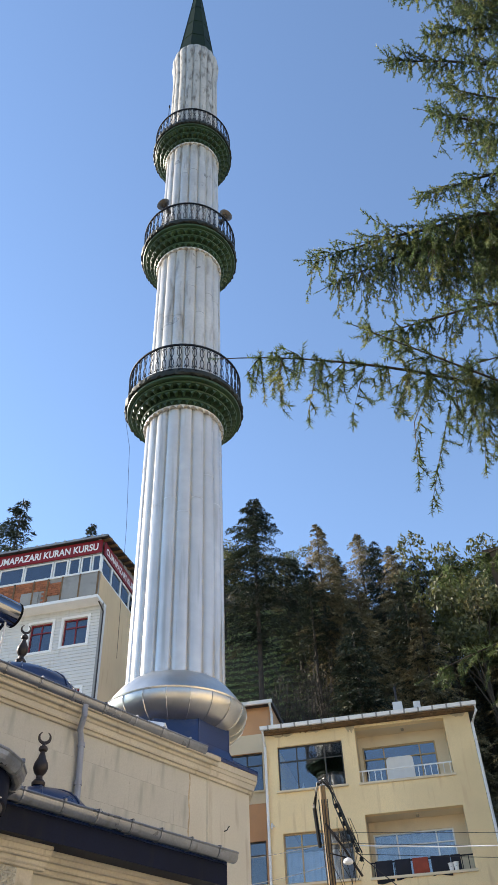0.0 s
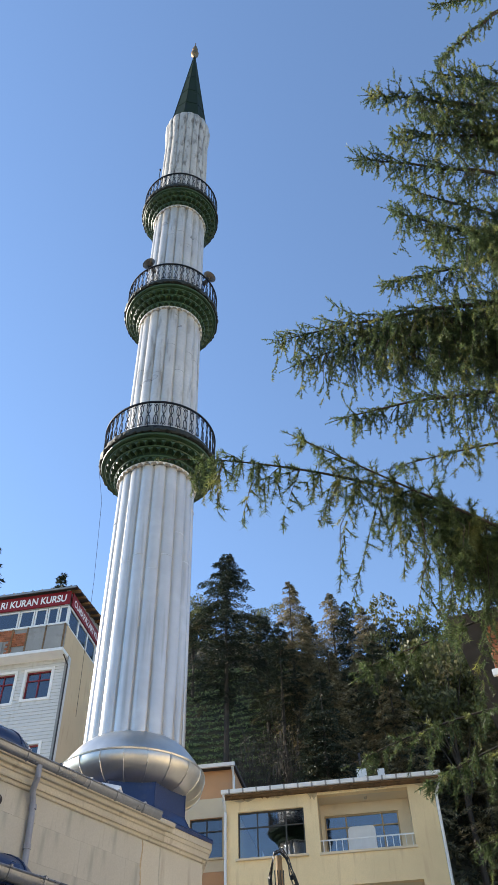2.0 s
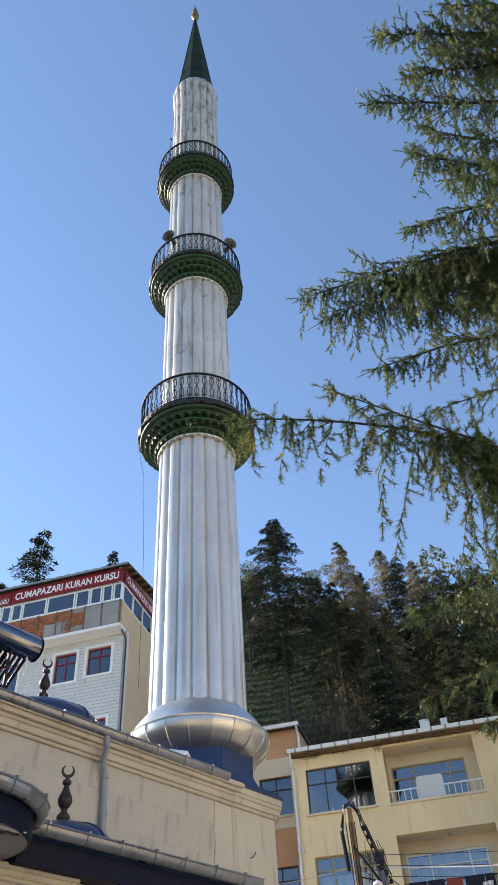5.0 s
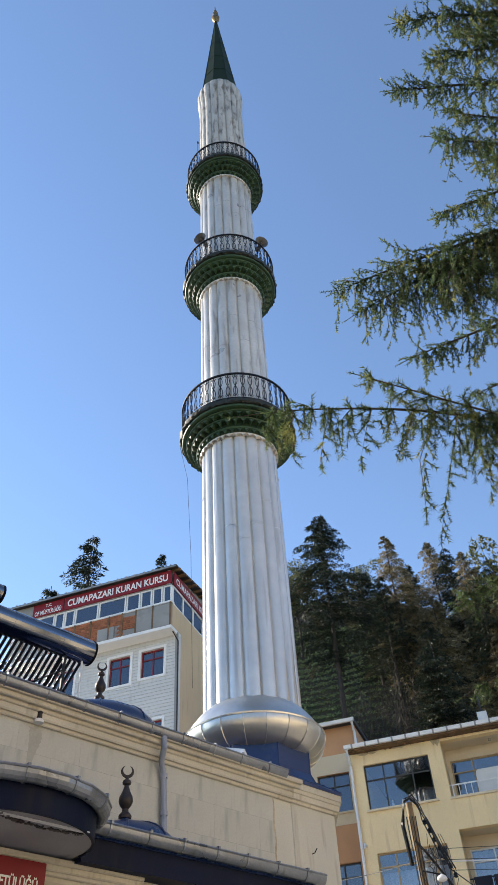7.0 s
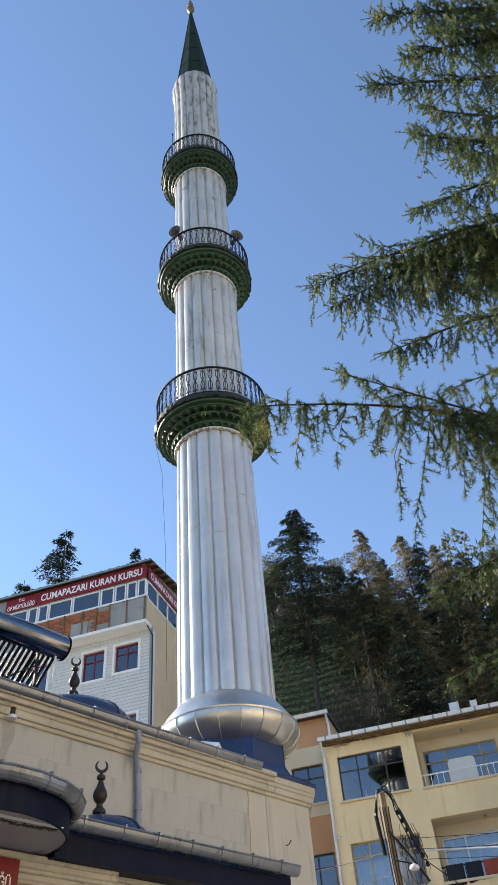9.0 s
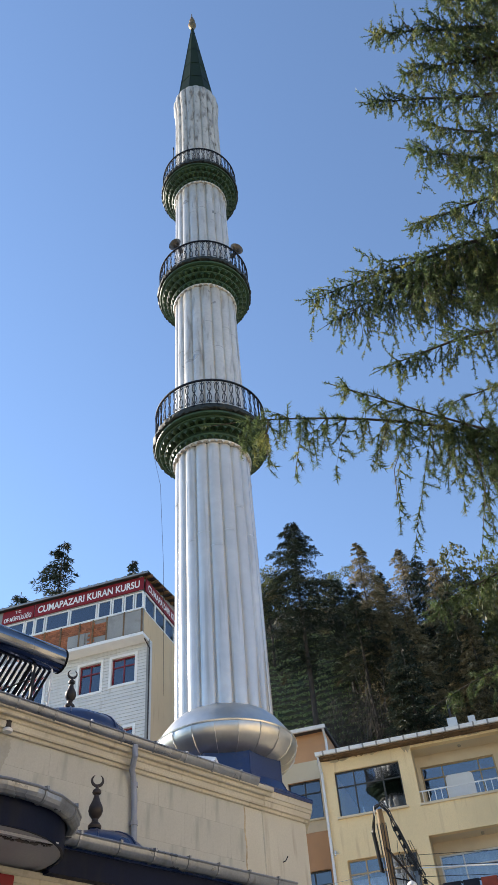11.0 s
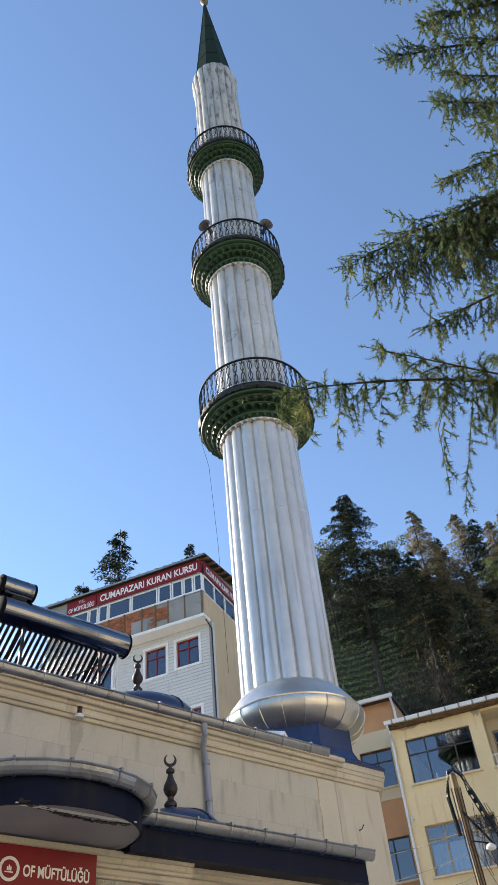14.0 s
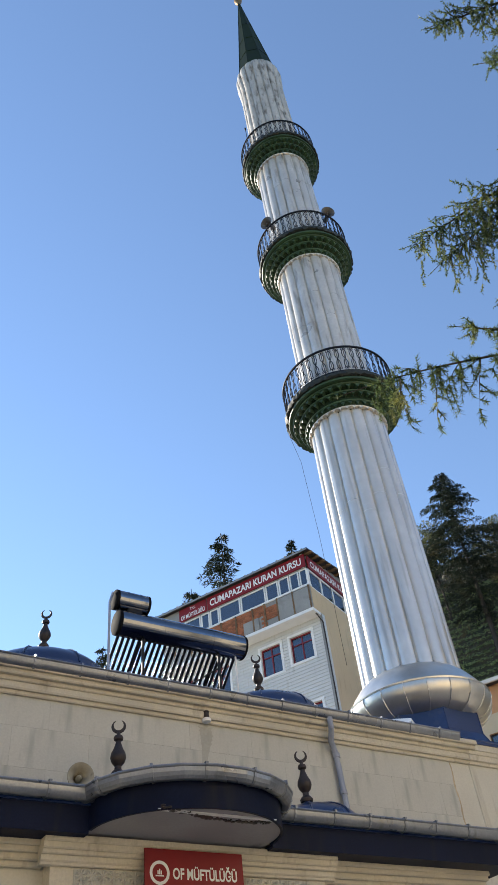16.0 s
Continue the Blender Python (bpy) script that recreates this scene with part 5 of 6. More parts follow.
    for i in range(34):
        u = L + 0.1 + (R - L) * (i / 33) ** 1.3 * 0.95
        w, dz = re_.uniform(0.06, 0.28), re_.uniform(0.02, 0.09)
        y = F - re_.uniform(0.02, 0.3)
        part("splinter", Form().add([(u, y, 12.65), (u + w, y, 12.65), (u + w * re_.uniform(0.2, 0.9), y - 0.01, 12.64 - dz), (u, y + 0.02, 12.65), (u + w, y + 0.02, 12.65)], [(0, 2, 1), (3, 4, 2), (0, 3, 2), (1, 2, 4), (0, 1, 4, 3)]), WOOD_OLD, b)
    for u, w, hgt in ((-5.5, 0.9, 0.16), (-4.2, 0.6, 0.1), (-2.75, 0.35, 0.3), (-0.6, 0.7, 0.08), (1.0, 0.5, 0.2)):
        edge = [(u + w * q / 9, 12.62 - hgt * (0.35 + 0.65 * re_.random()) * math.sin(math.pi * (q + 0.5) / 10)) for q in range(10)]
        vs = [(x, F - 0.004, 12.618) for x, z in edge] + [(x, F - 0.004, z) for x, z in edge]
        part("peeled_patch", Form().add(vs, [(i, 10 + i, 11 + i, 1 + i) for i in range(9)]), STAIN, b, "brown peeled render under the eaves")
    gl = part("roof_gutter", Form().sweep(straight(L - 0.1, R + 0.3, F - 0.4), [(0, 12.68), (0.1, 12.68), (0.125, 12.8), (0.11, 12.81), (0.0, 12.82)]), WHITE, b, "white plastic roof gutter in short lengths")
    jn = mesh_of("joint", Form().sweep([(-0.03, 0, 0, -1), (0.03, 0, 0, -1)], [(-0.005, -0.012), (0.108, -0.012), (0.136, 0.13), (-0.005, 0.15)]), CONCRETE)
    for i in range(15):
        o = new("joint", jn)
        o.parent = gl
        o.matrix_basis = pose(L + 0.2 + i * 0.49, F - 0.4, 12.68)
    for u in (L - 0.02, R + 0.05):
        part("downpipe", Form().tube([(u + (0.2 if u > 0 else 0), F - 0.42, 12.68), (u + (0.2 if u > 0 else 0), F - 0.4, 12.5), (u, F - 0.07, 12.2), (u, F - 0.07, GROUND)], 0.05, 10), WHITE, b, "white plastic downpipe", True)
    ch = part("chimney", Form().box(-0.95, -0.6, F + 0.6, F + 0.95, 12.9, 13.55), WHITE, b, "white chimney block with a metal flue", bevel=0.01)
    part("flue", Form().tube([(-0.78, F + 0.78, 13.5), (-0.8, F + 0.78, 14.2)], 0.045, 10), BRONZE, ch)
    part("chimney", Form().box(-0.2, 0.05, F + 0.5, F + 0.75, 12.9, 13.45), WHITE, b, "", bevel=0.01)
    part("wall_lamp", Form().tube([(-5.5, F, 9.55), (-5.55, F - 0.15, 9.6), (-5.52, F - 0.3, 9.42)], 0.03, 8), WHITE, b)


build_yellow()


def build_washing():
    F = 28.035
    r = random.Random(2)
    for k, (u0, w, h, mt, lab) in enumerate(((-2.28, 0.55, 0.62, CLOTH_BLACK, "dark garment hung over the loggia railing"), (-1.66, 0.5, 0.55, CLOTH_BLACK, "dark garment hung over the loggia railing"),
                                             (-1.1, 0.5, 0.5, CLOTH_RED, "red cloth hung over the loggia railing"), (-0.52, 0.6, 0.55, CLOTH_BLACK, "dark patterned cloth hung over the loggia railing"), (0.1, 0.3, 0.5, CLOTH_BLACK, "dark cloth hung over the loggia railing"))):
        n, form = 10, Form()
        vs = []
        rows = [(0.10, 8.0), (0.09, 8.18), (0.075, 8.215), (0.05, 8.205), (0.035, 8.1), (0.03, 8.2 - h * 0.6), (0.025, 8.2 - h)]
        for y, z in rows:
            for i in range(n + 1):
                q = i / n
                vs.append((u0 + w * q, F + y - 0.035 + 0.018 * math.sin(q * 9 + k) * (8.25 - z), z - 0.03 * math.sin(q * 5 + k) * (z < 8.0)))
        m = n + 1
        form.add(vs, [(j * m + i, j * m + i + 1, (j + 1) * m + i + 1, (j + 1) * m + i) for j in range(len(rows) - 1) for i in range(n)])
        me = mesh_of("cloth", form, mt, True)
        ob = new("laundry_cloth", me)
        ob.matrix_world = YEL
        md = ob.modifiers.new("thickness", "SOLIDIFY")
        md.thickness = 0.008
        tagged(ob, lab, "laundry", "laundry on the railing")
    for u, hh in ((0.42, 0.2), (0.58, 0.22)):
        ob = thing("bucket", YEL @ pose(u - 0.35, F + 0.02, 7.76), "small white plastic bucket on the loggia edge", "bucket", "buckets on the ledge")
        part("body", Form().lathe([(0.07, 0), (0.075, 0.01), (0.09, hh), (0.095, hh), (0.095, hh + 0.015), (0.08, hh + 0.012), (0.066, 0.02)], 16), WHITE, ob, "", True)
        part("handle", Form().tube([(-0.09, 0, hh), (-0.06, -0.03, hh - 0.08), (0, -0.1, hh - 0.1), (0.06, -0.03, hh - 0.08), (0.09, 0, hh)], 0.004, 5), IRON, ob)


build_washing()


def build_panel():
    ob = thing("leaning_panel", YEL @ pose(-1.5, 28.035 + 0.8, 10.64), "white rounded panel leaning in the upper loggia", "panel")
    n, w, h, r = 6, 0.95, 1.02, 0.14
    ring = []
    for cx, cz, a0 in ((w - r, h - r, 0), (r, h - r, 90), (0, 0, None), (w, 0, None)):
        if a0 is None:
            ring.append((cx, cz))
        else:
            ring += [(cx + r * math.cos(radians(a0 + 90 * i / n)), cz + r * math.sin(radians(a0 + 90 * i / n))) for i in range(n + 1)]
    m = len(ring)
    f = Form().add([(x, 0, z) for x, z in ring] + [(x, 0.04, z) for x, z in ring], [tuple(range(m)), tuple(reversed(range(m, 2 * m)))] + [(i, m + i, m + (i + 1) % m, (i + 1) % m) for i in range(m)])
    part("board", f, WHITE, ob)
    part("foot_rail", Form().box(0.02, w - 0.02, -0.015, 0.06, 0.0, 0.03), WHITE, ob)


build_panel()


def build_orange():
    b = thing("orange_house", YEL, "orange and cream rendered neighbouring house set back behind", "house")
    L, R, F, D = -10.2, -5.72, 29.75, 38.0
    ws = [(-7.4, -6.15, 11.3, 12.7), (-7.4, -6.15, 8.2, 9.6), (-9.6, -8.2, 11.3, 12.7), (-7.4, -6.15, 5.1, 6.5)]
    part("front_wall", Form().wall(L, R, GROUND, 14.45, F, F + 0.28, ws), ORANGE, b, "patchy orange rendered front wall")
    shell(b, L, R, F + 0.28, D, GROUND, 14.45, ORANGE)
    part("cream_band", Form().wall(L + 0.01, R + 0.012, 10.85, 13.4, F - 0.02, F - 0.002, [ws[0], ws[2]]), CREAM, b, "cream rendered storey band")
    for w in ws:
        window(b, *w, F + 0.1, FRAME_DARK, GLASS_DARK, (0.5,), (0.68,), CREAM, label="dark-framed window")
    part("roof", Form().box(L - 0.1, R + 0.1, F - 0.35, D, 14.45, 14.6), ROOF_DARK, b)
    part("roof_gutter", Form().sweep(straight(L - 0.1, R + 0.12, F - 0.35), [(0, 14.42), (0.1, 14.42), (0.125, 14.55), (0.0, 14.56)]), WHITE, b, "white plastic roof gutter")
    part("downpipe", Form().tube([(R + 0.02, F - 0.38, 14.4), (R + 0.02, F - 0.1, 14.1), (R + 0.02, F - 0.09, 12.9)], 0.05, 8), WHITE, b, "", True)
    # higher rear wing with a dark sloping eave
    part("rear_wing", Form().box(-12.4, -9.4, F + 2.6, D + 1, GROUND, 16.2), CREAM, b)
    roof = Form().add([(-12.6, F + 2.2, 18.8), (-8.1, F + 2.2, 15.4), (-8.1, D + 1.2, 15.4), (-12.6, D + 1.2, 18.8), (-12.6, F + 2.2, 18.6), (-8.1, F + 2.2, 15.2), (-8.1, D + 1.2, 15.2), (-12.6, D + 1.2, 18.6)],
                      [(0, 1, 2, 3), (7, 6, 5, 4), (0, 4, 5, 1), (1, 5, 6, 2), (2, 6, 7, 3), (3, 7, 4, 0)])
    part("rear_roof", roof, WOOD_OLD, b, "dark sloping roof edge")
    part("rear_gable", Form().add([(-12.4, F + 2.6, 16.2), (-9.4, F + 2.6, 16.2), (-12.4, F + 2.6, 18.5), (-12.4, D + 1, 16.2), (-9.4, D + 1, 16.2), (-12.4, D + 1, 18.5)], [(0, 1, 2), (3, 5, 4), (0, 3, 4, 1), (1, 4, 5, 2), (2, 5, 3, 0)]), CREAM, b)


build_orange()


def build_right_house():
    b = thing("roadside_house", pose(7.85, 20.6, 0, 0, 0, -24), "grey rendered house with bare brick edge and dark overhanging roof", "house")
    part("front_wall", Form().box(0.55, 9, 0, 0.3, GROUND, 14.9), CONCRETE, b, "grey cement-rendered wall")
    part("side_wall", Form().box(0.0, 0.3, 0.3, 8, GROUND, 14.9), CONCRETE, b)
    part("back_wall", Form().box(0.3, 9, 7.7, 8, GROUND, 14.9), CONCRETE, b)
    edge = part("brick_edge", Form().box(0, 0.55, 0.05, 0.3, GROUND, 14.9), CONCRETE, b, "rendered edge with a patch of bare hollow brick")
    me = mesh_of("brick", Form().box(0, 0.255, -0.04, 0, 0, 0.185), BRICK, bevel=0.008, seg=1)
    for i in range(27, 38):
        for k in range(2):
            o = new("brick", me)
            o.parent = edge
            o.matrix_basis = pose(0.01 + k * 0.27, 0.05, 7.4 + i * 0.197)
    part("floor_band", Form().box(-0.1, 9.1, -0.12, 0.0, 13.0, 13.2), WHITE, b, "pale concrete band", bevel=0.01)
    roof = Form().add([(-0.9, -0.9, 14.7), (9.6, -0.9, 14.7), (9.6, 4, 17.2), (-0.9, 4, 17.2), (-0.9, 8.9, 14.7), (9.6, 8.9, 14.7)], [(0, 1, 2, 3), (3, 2, 5, 4), (0, 3, 4), (1, 5, 2), (0, 4, 5, 1)])
    part("roof", roof, ROOF_DARK, b, "dark wooden overhanging roof")


build_right_house()


# ---- electricity pole with its cables ----
def sag(a, c, drop, n=14):
    a, c = Vector(a), Vector(c)
    return [a.lerp(c, i / n) - Vector((0, 0, drop * 4 * (i / n) * (1 - i / n))) for i in range(n + 1)]


def build_pole():
    px, py, pz = 1.06, 17.47, 7.3
    b = thing("utility_pole", pose(px, py, GROUND), "wooden utility pole with a tangle of black cables", "utility pole")
    h = pz - GROUND
    part("shaft", Form().tube([(0.12, 0.0, 0), (0.06, 0, h * 0.6), (0, 0, h)], 0.09, 14, 0.065), POLE, b, "", True)
    # bundle looping over the top and down one side
    for k, (dx, dy) in enumerate(((0.0, -0.1), (0.05, -0.08), (-0.06, -0.09), (0.02, -0.13))):
        w = 0.02 * k
        pts = [(-0.12 - w, dy, h - 1.2), (-0.17 - w, dy, h - 0.45), (-0.1, dy, h - 0.02 + w), (0.02 + w, dy, h + 0.05 + w), (0.14 + w, dy, h - 0.08), (0.26 + dx, dy - 0.05, h - 0.4), (0.42 + dx, dy - 0.1, h - 0.9), (0.56 + dx * 2, dy - 0.15, h - 1.35)]
        part("cable_loop", Form().tube(pts, 0.013, 6), CABLE, b, "", True)
    for k in range(4):
        pts = [(-0.1 + 0.06 * k, -0.12, h - 0.3), (-0.08 + 0.05 * k, -0.14, h - 1.4), (-0.02 + 0.05 * k, -0.14, h - 3.2), (0.05 + 0.03 * k, -0.13, h - 5.5)]
        part("riser_cable", Form().tube(pts, 0.012, 6), CABLE, b, "", True)
    arm = part("arm", Form().tube([(0.0, -0.08, h - 0.75), (0.3, -0.12, h - 1.2), (0.62, -0.16, h - 1.75)], 0.025, 6), BRONZE, b, "rusty slanting arm")
    for k in range(7):
        f = k / 6
        part("insulator", Form().lathe([(0.02, -0.045), (0.045, -0.03), (0.03, 0.0), (0.045, 0.02), (0.02, 0.05)], 10, 0.24 + 0.4 * f, -0.17), IRON, arm, "", True).location = (0, 0, h - 0.45 - 1.0 * f)
    lamp_ = part("lamp_head", Form().lathe([(0.02, h - 1.44), (0.08, h - 1.48), (0.1, h - 1.52), (0.09, h - 1.55), (0.03, h - 1.57)], 18, 0.36, -0.3), WHITE, b, "small white lamp head", True)
    part("lamp_arm", Form().tube([(0.02, -0.08, h - 1.3), (0.2, -0.2, h - 1.38), (0.36, -0.3, h - 1.45)], 0.015, 6), IRON, lamp_)
    tang = Form()
    r = random.Random(9)
    for k in range(8):
        x0, z0 = r.uniform(0.05, 0.5), h - r.uniform(0.6, 1.3)
        pts = [(x0, -0.15, z0)]
        for q in range(4):
            pts.append((x0 + r.uniform(-0.12, 0.2) + 0.04 * q, -0.15 - r.uniform(0, 0.1), z0 - 0.3 * (q + 1) + r.uniform(-0.1, 0.1)))
        tang.tube(pts, 0.006, 5)
    part("cable_tangle", tang, CABLE, b, "", True)
    top = (px + 0.55, py - 0.15, pz - 1.2)
    runs = [((px + 0.5, py - 0.1, pz - 0.95), (30, 13.0, 5.9), 0.5, 0.006, CABLE), ((px + 0.5, py - 0.1, pz - 1.15), (30, 13.4, 5.4), 0.5, 0.006, CABLE), ((px + 0.58, py - 0.12, pz - 1.35), (30, 13.2, 5.0), 0.5, 0.006, CABLE),
            (top, (24, 10.0, 8.6), 1.5, 0.013, WHITE), ((px, py, pz - 1.1), (-5.0, 26.0, 8.3), 0.3, 0.006, CABLE), ((px, py, pz - 1.5), (-5.0, 26.0, 7.4), 0.3, 0.006, CABLE), ((px, py, pz - 1.9), (-4.0, 25.0, 6.8), 0.3, 0.006, CABLE),
            ((px + 0.55, py - 0.1, pz - 1.3), (6.5, 16.0, 2.0), 0.2, 0.01, CABLE)]
    for a, c, d, rad, mt in runs:
        w = thing("overhead_cable", pose(0, 0, 0), "thin overhead cable strung from the utility pole", "cable", "overhead cables")
        part("wire", Form().tube(sag(a, c, d), rad, 5), mt, w)


build_pole()


# ---- plants ----
def raw_mesh(name, verts, tris, material):
    """A mesh straight from arrays of vertices and triangles."""
    me = bpy.data.meshes.new(name)
    me.vertices.add(len(verts))
    me.vertices.foreach_set("co", np.asarray(verts, dtype=np.float32).ravel())
    t = np.asarray(tris, dtype=np.int32)
    me.loops.add(t.size)
    me.loops.foreach_set("vertex_index", t.ravel())
    me.polygons.add(len(t))
    me.polygons.foreach_set("loop_start", np.arange(0, t.size, 3, dtype=np.int32))
    me.update(calc_edges=True)
    me.materials.append(material)
    return me


def shoot_template(seed, length, step, per, needle, width, side_shoots=0.0):
    """A cedar shoot along +x, in metres: a thin stem, short side shoots, and needles standing out all round."""
    r = np.random.RandomState(seed)
    lines = [(np.zeros(3), np.array((1.0, 0, 0)), length)]
    x, s = 0.05, 1
    while side_shoots and x < length - 0.05:
        d = np.array((0.75, s * r.uniform(0.4, 0.7), r.uniform(-0.5, 0.5)))
        lines.append((np.array((x, 0, 0)), d / np.linalg.norm(d), side_shoots * r.uniform(0.5, 1.2) * (1 - 0.6 * x / length)))
        x += r.uniform(0.05, 0.1)
        s = -s
    tris = []
    for p, d, ln in lines:
        for off in ((0, 0.0035, 0), (0, 0, 0.0035)):
            tris.append((p - off, p + off, p + d * ln))
        n = max(2, int(ln / step)) * per
        q = r.rand(n)[:, None] * ln
        v = r.normal(0, 1, (n, 3))
        v -= (v @ d)[:, None] * d
        v /= np.linalg.norm(v, axis=1)[:, None] + 1e-9
        v = v * 0.8 + d * r.uniform(0.25, 0.85, n)[:, None]
        w = np.cross(v, r.normal(0, 1, (n, 3)))
        w *= width * 0.5 / (np.linalg.norm(w, axis=1)[:, None] + 1e-9)
        base = p + d * q
        tip = base + v * needle * r.uniform(0.75, 1.15, n)[:, None]
        tris.extend(zip(base - w, base + w, tip))
    return np.array(tris).reshape(-1, 3)


def build_cedar():
    r = random.Random(21)
    tx, ty = 3.8, 2.9
    tree = thing("cedar_tree", pose(tx, ty, GROUND), "tall drooping deodar cedar with sunlit yellow-green needle sprays", "tree")
    part("trunk", Form().tube([(0, 0, -0.2), (0.03, 0.02, 3), (-0.02, 0.03, 6), (0, 0, 11), (0, 0, 14.0)], 0.24, 14, 0.03), BARK, tree, "", True)
    # shoots for the limbs close overhead and for the crown further up: sizes, templates, general scale
    small, large = (0.05, 0.11, 0.21, 0.38), (0.09, 0.19, 0.38, 0.7)
    near = (small, [[shoot_template(10 * k + i, ln, 0.0036, 3, 0.0215, 0.0025, 0.06 if ln > 0.12 else 0) for i in range(3)] for k, ln in enumerate(small)], 0.39)
    far = (large, [[shoot_template(50 + 10 * k + i, ln, 0.0068, 3, 0.022, 0.0058, 0.1 if ln > 0.2 else 0) for i in range(3)] for k, ln in enumerate(large)], 0.68)
    # tip, height on the trunk, bow of the middle, length of the side branches, length of the hanging shoots, density
    low = [((-0.21, 2.35, 4.02), 1.7, 1.2, 0.16, 0.55, 1.05), ((0.27, 2.28, 4.09), 2.4, 0.0, 0.09, 0.16, 1.0), ((0.82, 3.03, 4.60), 4.7, 0.4, 0.18, 0.3, 0.7), ((0.76, 2.48, 3.81), 3.3, -0.4, 0.19, 0.95, 1.2),
           ((0.91, 2.63, 3.74), 3.5, -0.2, 0.22, 0.5, 0.9), ((0.49, 2.71, 3.31), 4.4, 0.2, 0.12, 0.2, 0.7), ((0.59, 2.41, 3.95), 3.2, -0.3, 0.16, 0.62, 1.1), ((0.67, 2.45, 3.93), 2.9, -0.4, 0.18, 0.85, 1.15)]
    shaded = [((0.57, 3.62, 3.36), 3.0, 0.7, 0.28, 0.25, 0.6), ((0.92, 3.80, 3.33), 3.6, 0.4, 0.32, 0.32, 0.7), ((1.15, 3.90, 3.10), 3.3, 0.3, 0.32, 0.32, 0.7)]
    middle = [((0.81, 4.05, 6.07), 5.0, 0.5, 0.32, 0.55, 1.0), ((0.47, 4.75, 7.95), 6.3, 0.3, 0.36, 0.65, 1.0), ((0.58, 4.81, 7.61), 5.9, 0.7, 0.36, 0.8, 1.1), ((1.42, 4.94, 8.41), 6.3, 0.0, 0.42, 0.95, 1.0), ((1.85, 4.79, 7.66), 6.6, -0.2, 0.42, 0.85, 1.0),
              ((1.57, 4.50, 8.58), 7.2, 0.0, 0.32, 0.58, 0.9)]
    upper = [((1.40, 3.45, 8.18), 5.2, 0.1, 0.38, 0.66, 1.05), ((1.60, 3.37, 8.42), 6.4, -0.4, 0.36, 0.6, 0.88), ((1.84, 3.86, 8.35), 7.4, -0.3, 0.36, 0.6, 0.8), ((1.24, 3.49, 9.28), 7.3, 0.0, 0.3, 0.55, 0.98), ((1.68, 3.42, 9.58), 8.2, 0.3, 0.36, 0.6, 0.98),
             ((2.00, 3.38, 9.99), 8.8, -0.4, 0.36, 0.6, 0.88), ((1.45, 3.22, 10.17), 8.1, 0.5, 0.3, 0.55, 0.98), ((2.24, 3.11, 10.56), 9.3, -0.2, 0.36, 0.6, 0.88), ((2.37, 3.13, 10.93), 12.8, 0.2, 0.16, 0.3, 0.5), ((2.41, 2.76, 11.71), 13.1, -0.1, 0.16, 0.3, 0.5)]
    batches, twigs = [], Form()

    def put(p, d, length, kinds):
        sizes, shoots, _ = kinds
        k = min(range(4), key=lambda i: abs(sizes[i] - length))
        v = shoots[k][r.randrange(3)]
        d = d.normalized()
        side = d.cross(Vector((r.gauss(0, 1), r.gauss(0, 1), r.gauss(0, 1)))).normalized()
        batches.append(v @ (np.array((d, side, side.cross(d))) * min(1.25, max(0.75, length / sizes[k]))) + np.array(p))

    def droop(p, d, length, kinds):
        """A hanging shoot; a long one is a pendulous branch with shoots along it."""
        sc = kinds[2]
        if length < 0.6 * sc:
            return put(p, d, length, kinds)
        d = d.normalized()
        e = p + d * length
        sway = Vector((r.gauss(0, 0.06), r.gauss(0, 0.06), 0)) * length
        twigs.tube([p, p.lerp(e, 0.5) + sway, e], 0.006 * sc, 4, 0.002 * sc)
        k = int(length / (0.085 * sc))
        for j in range(k + 1):
            f = j / k
            pp = p.lerp(e, f) + sway * (4 * f * (1 - f)) * 0.5
            put(pp, Vector((r.gauss(0, 0.45), r.gauss(0, 0.45), -1)), 0.3 * sc * (1 - 0.5 * f) * r.uniform(0.6, 1.2), kinds)

    for tip, zb, bow, spread, hang, dens in low + shaded + middle + upper:
        kinds = near if tip[2] < 5.0 else far
        sc = kinds[2]
        a, c = Vector((0, 0, zb - GROUND)), Vector(tip) - Vector((tx, ty, GROUND))
        ctrl = a.lerp(c, 0.6) + Vector((0, 0, bow))
        n = 44
        curve = [a * (1 - q) ** 2 + ctrl * (2 * q * (1 - q)) + c * q * q for q in [i / n for i in range(n + 1)]]
        curve = [p + Vector((0, 0.025 * math.sin(i * 0.7), 0.025 * math.sin(i * 0.55 + 1))) * (sc * (1 - i / n)) for i, p in enumerate(curve)]
        part("limb", Form().tube(curve, 0.05 * sc, 7, 0.004 * sc), BARK, tree, "", True)
        for i in range(int(n * 0.3), n):
            q = i / n
            p, tn = curve[i], (curve[i + 1] - curve[i - 1]).normalized()
            inner = min(1.0, (1 - q) / 0.4)
            if q > 0.96 and r.random() < 0.5:
                continue
            # short shoots hugging the limb itself
            for _ in range(2):
                put(p, tn * 0.7 + Vector((r.gauss(0, 0.5), r.gauss(0, 0.5), r.uniform(-0.5, 0.4))), r.uniform(0.09, 0.18) * sc, kinds)
            if r.random() < 0.75 * dens:
                droop(p, Vector((r.gauss(0, 0.16), r.gauss(0, 0.16), -1)) + tn * 0.25, hang * (0.5 + 0.5 * inner) * r.uniform(0.4, 1.2), kinds)
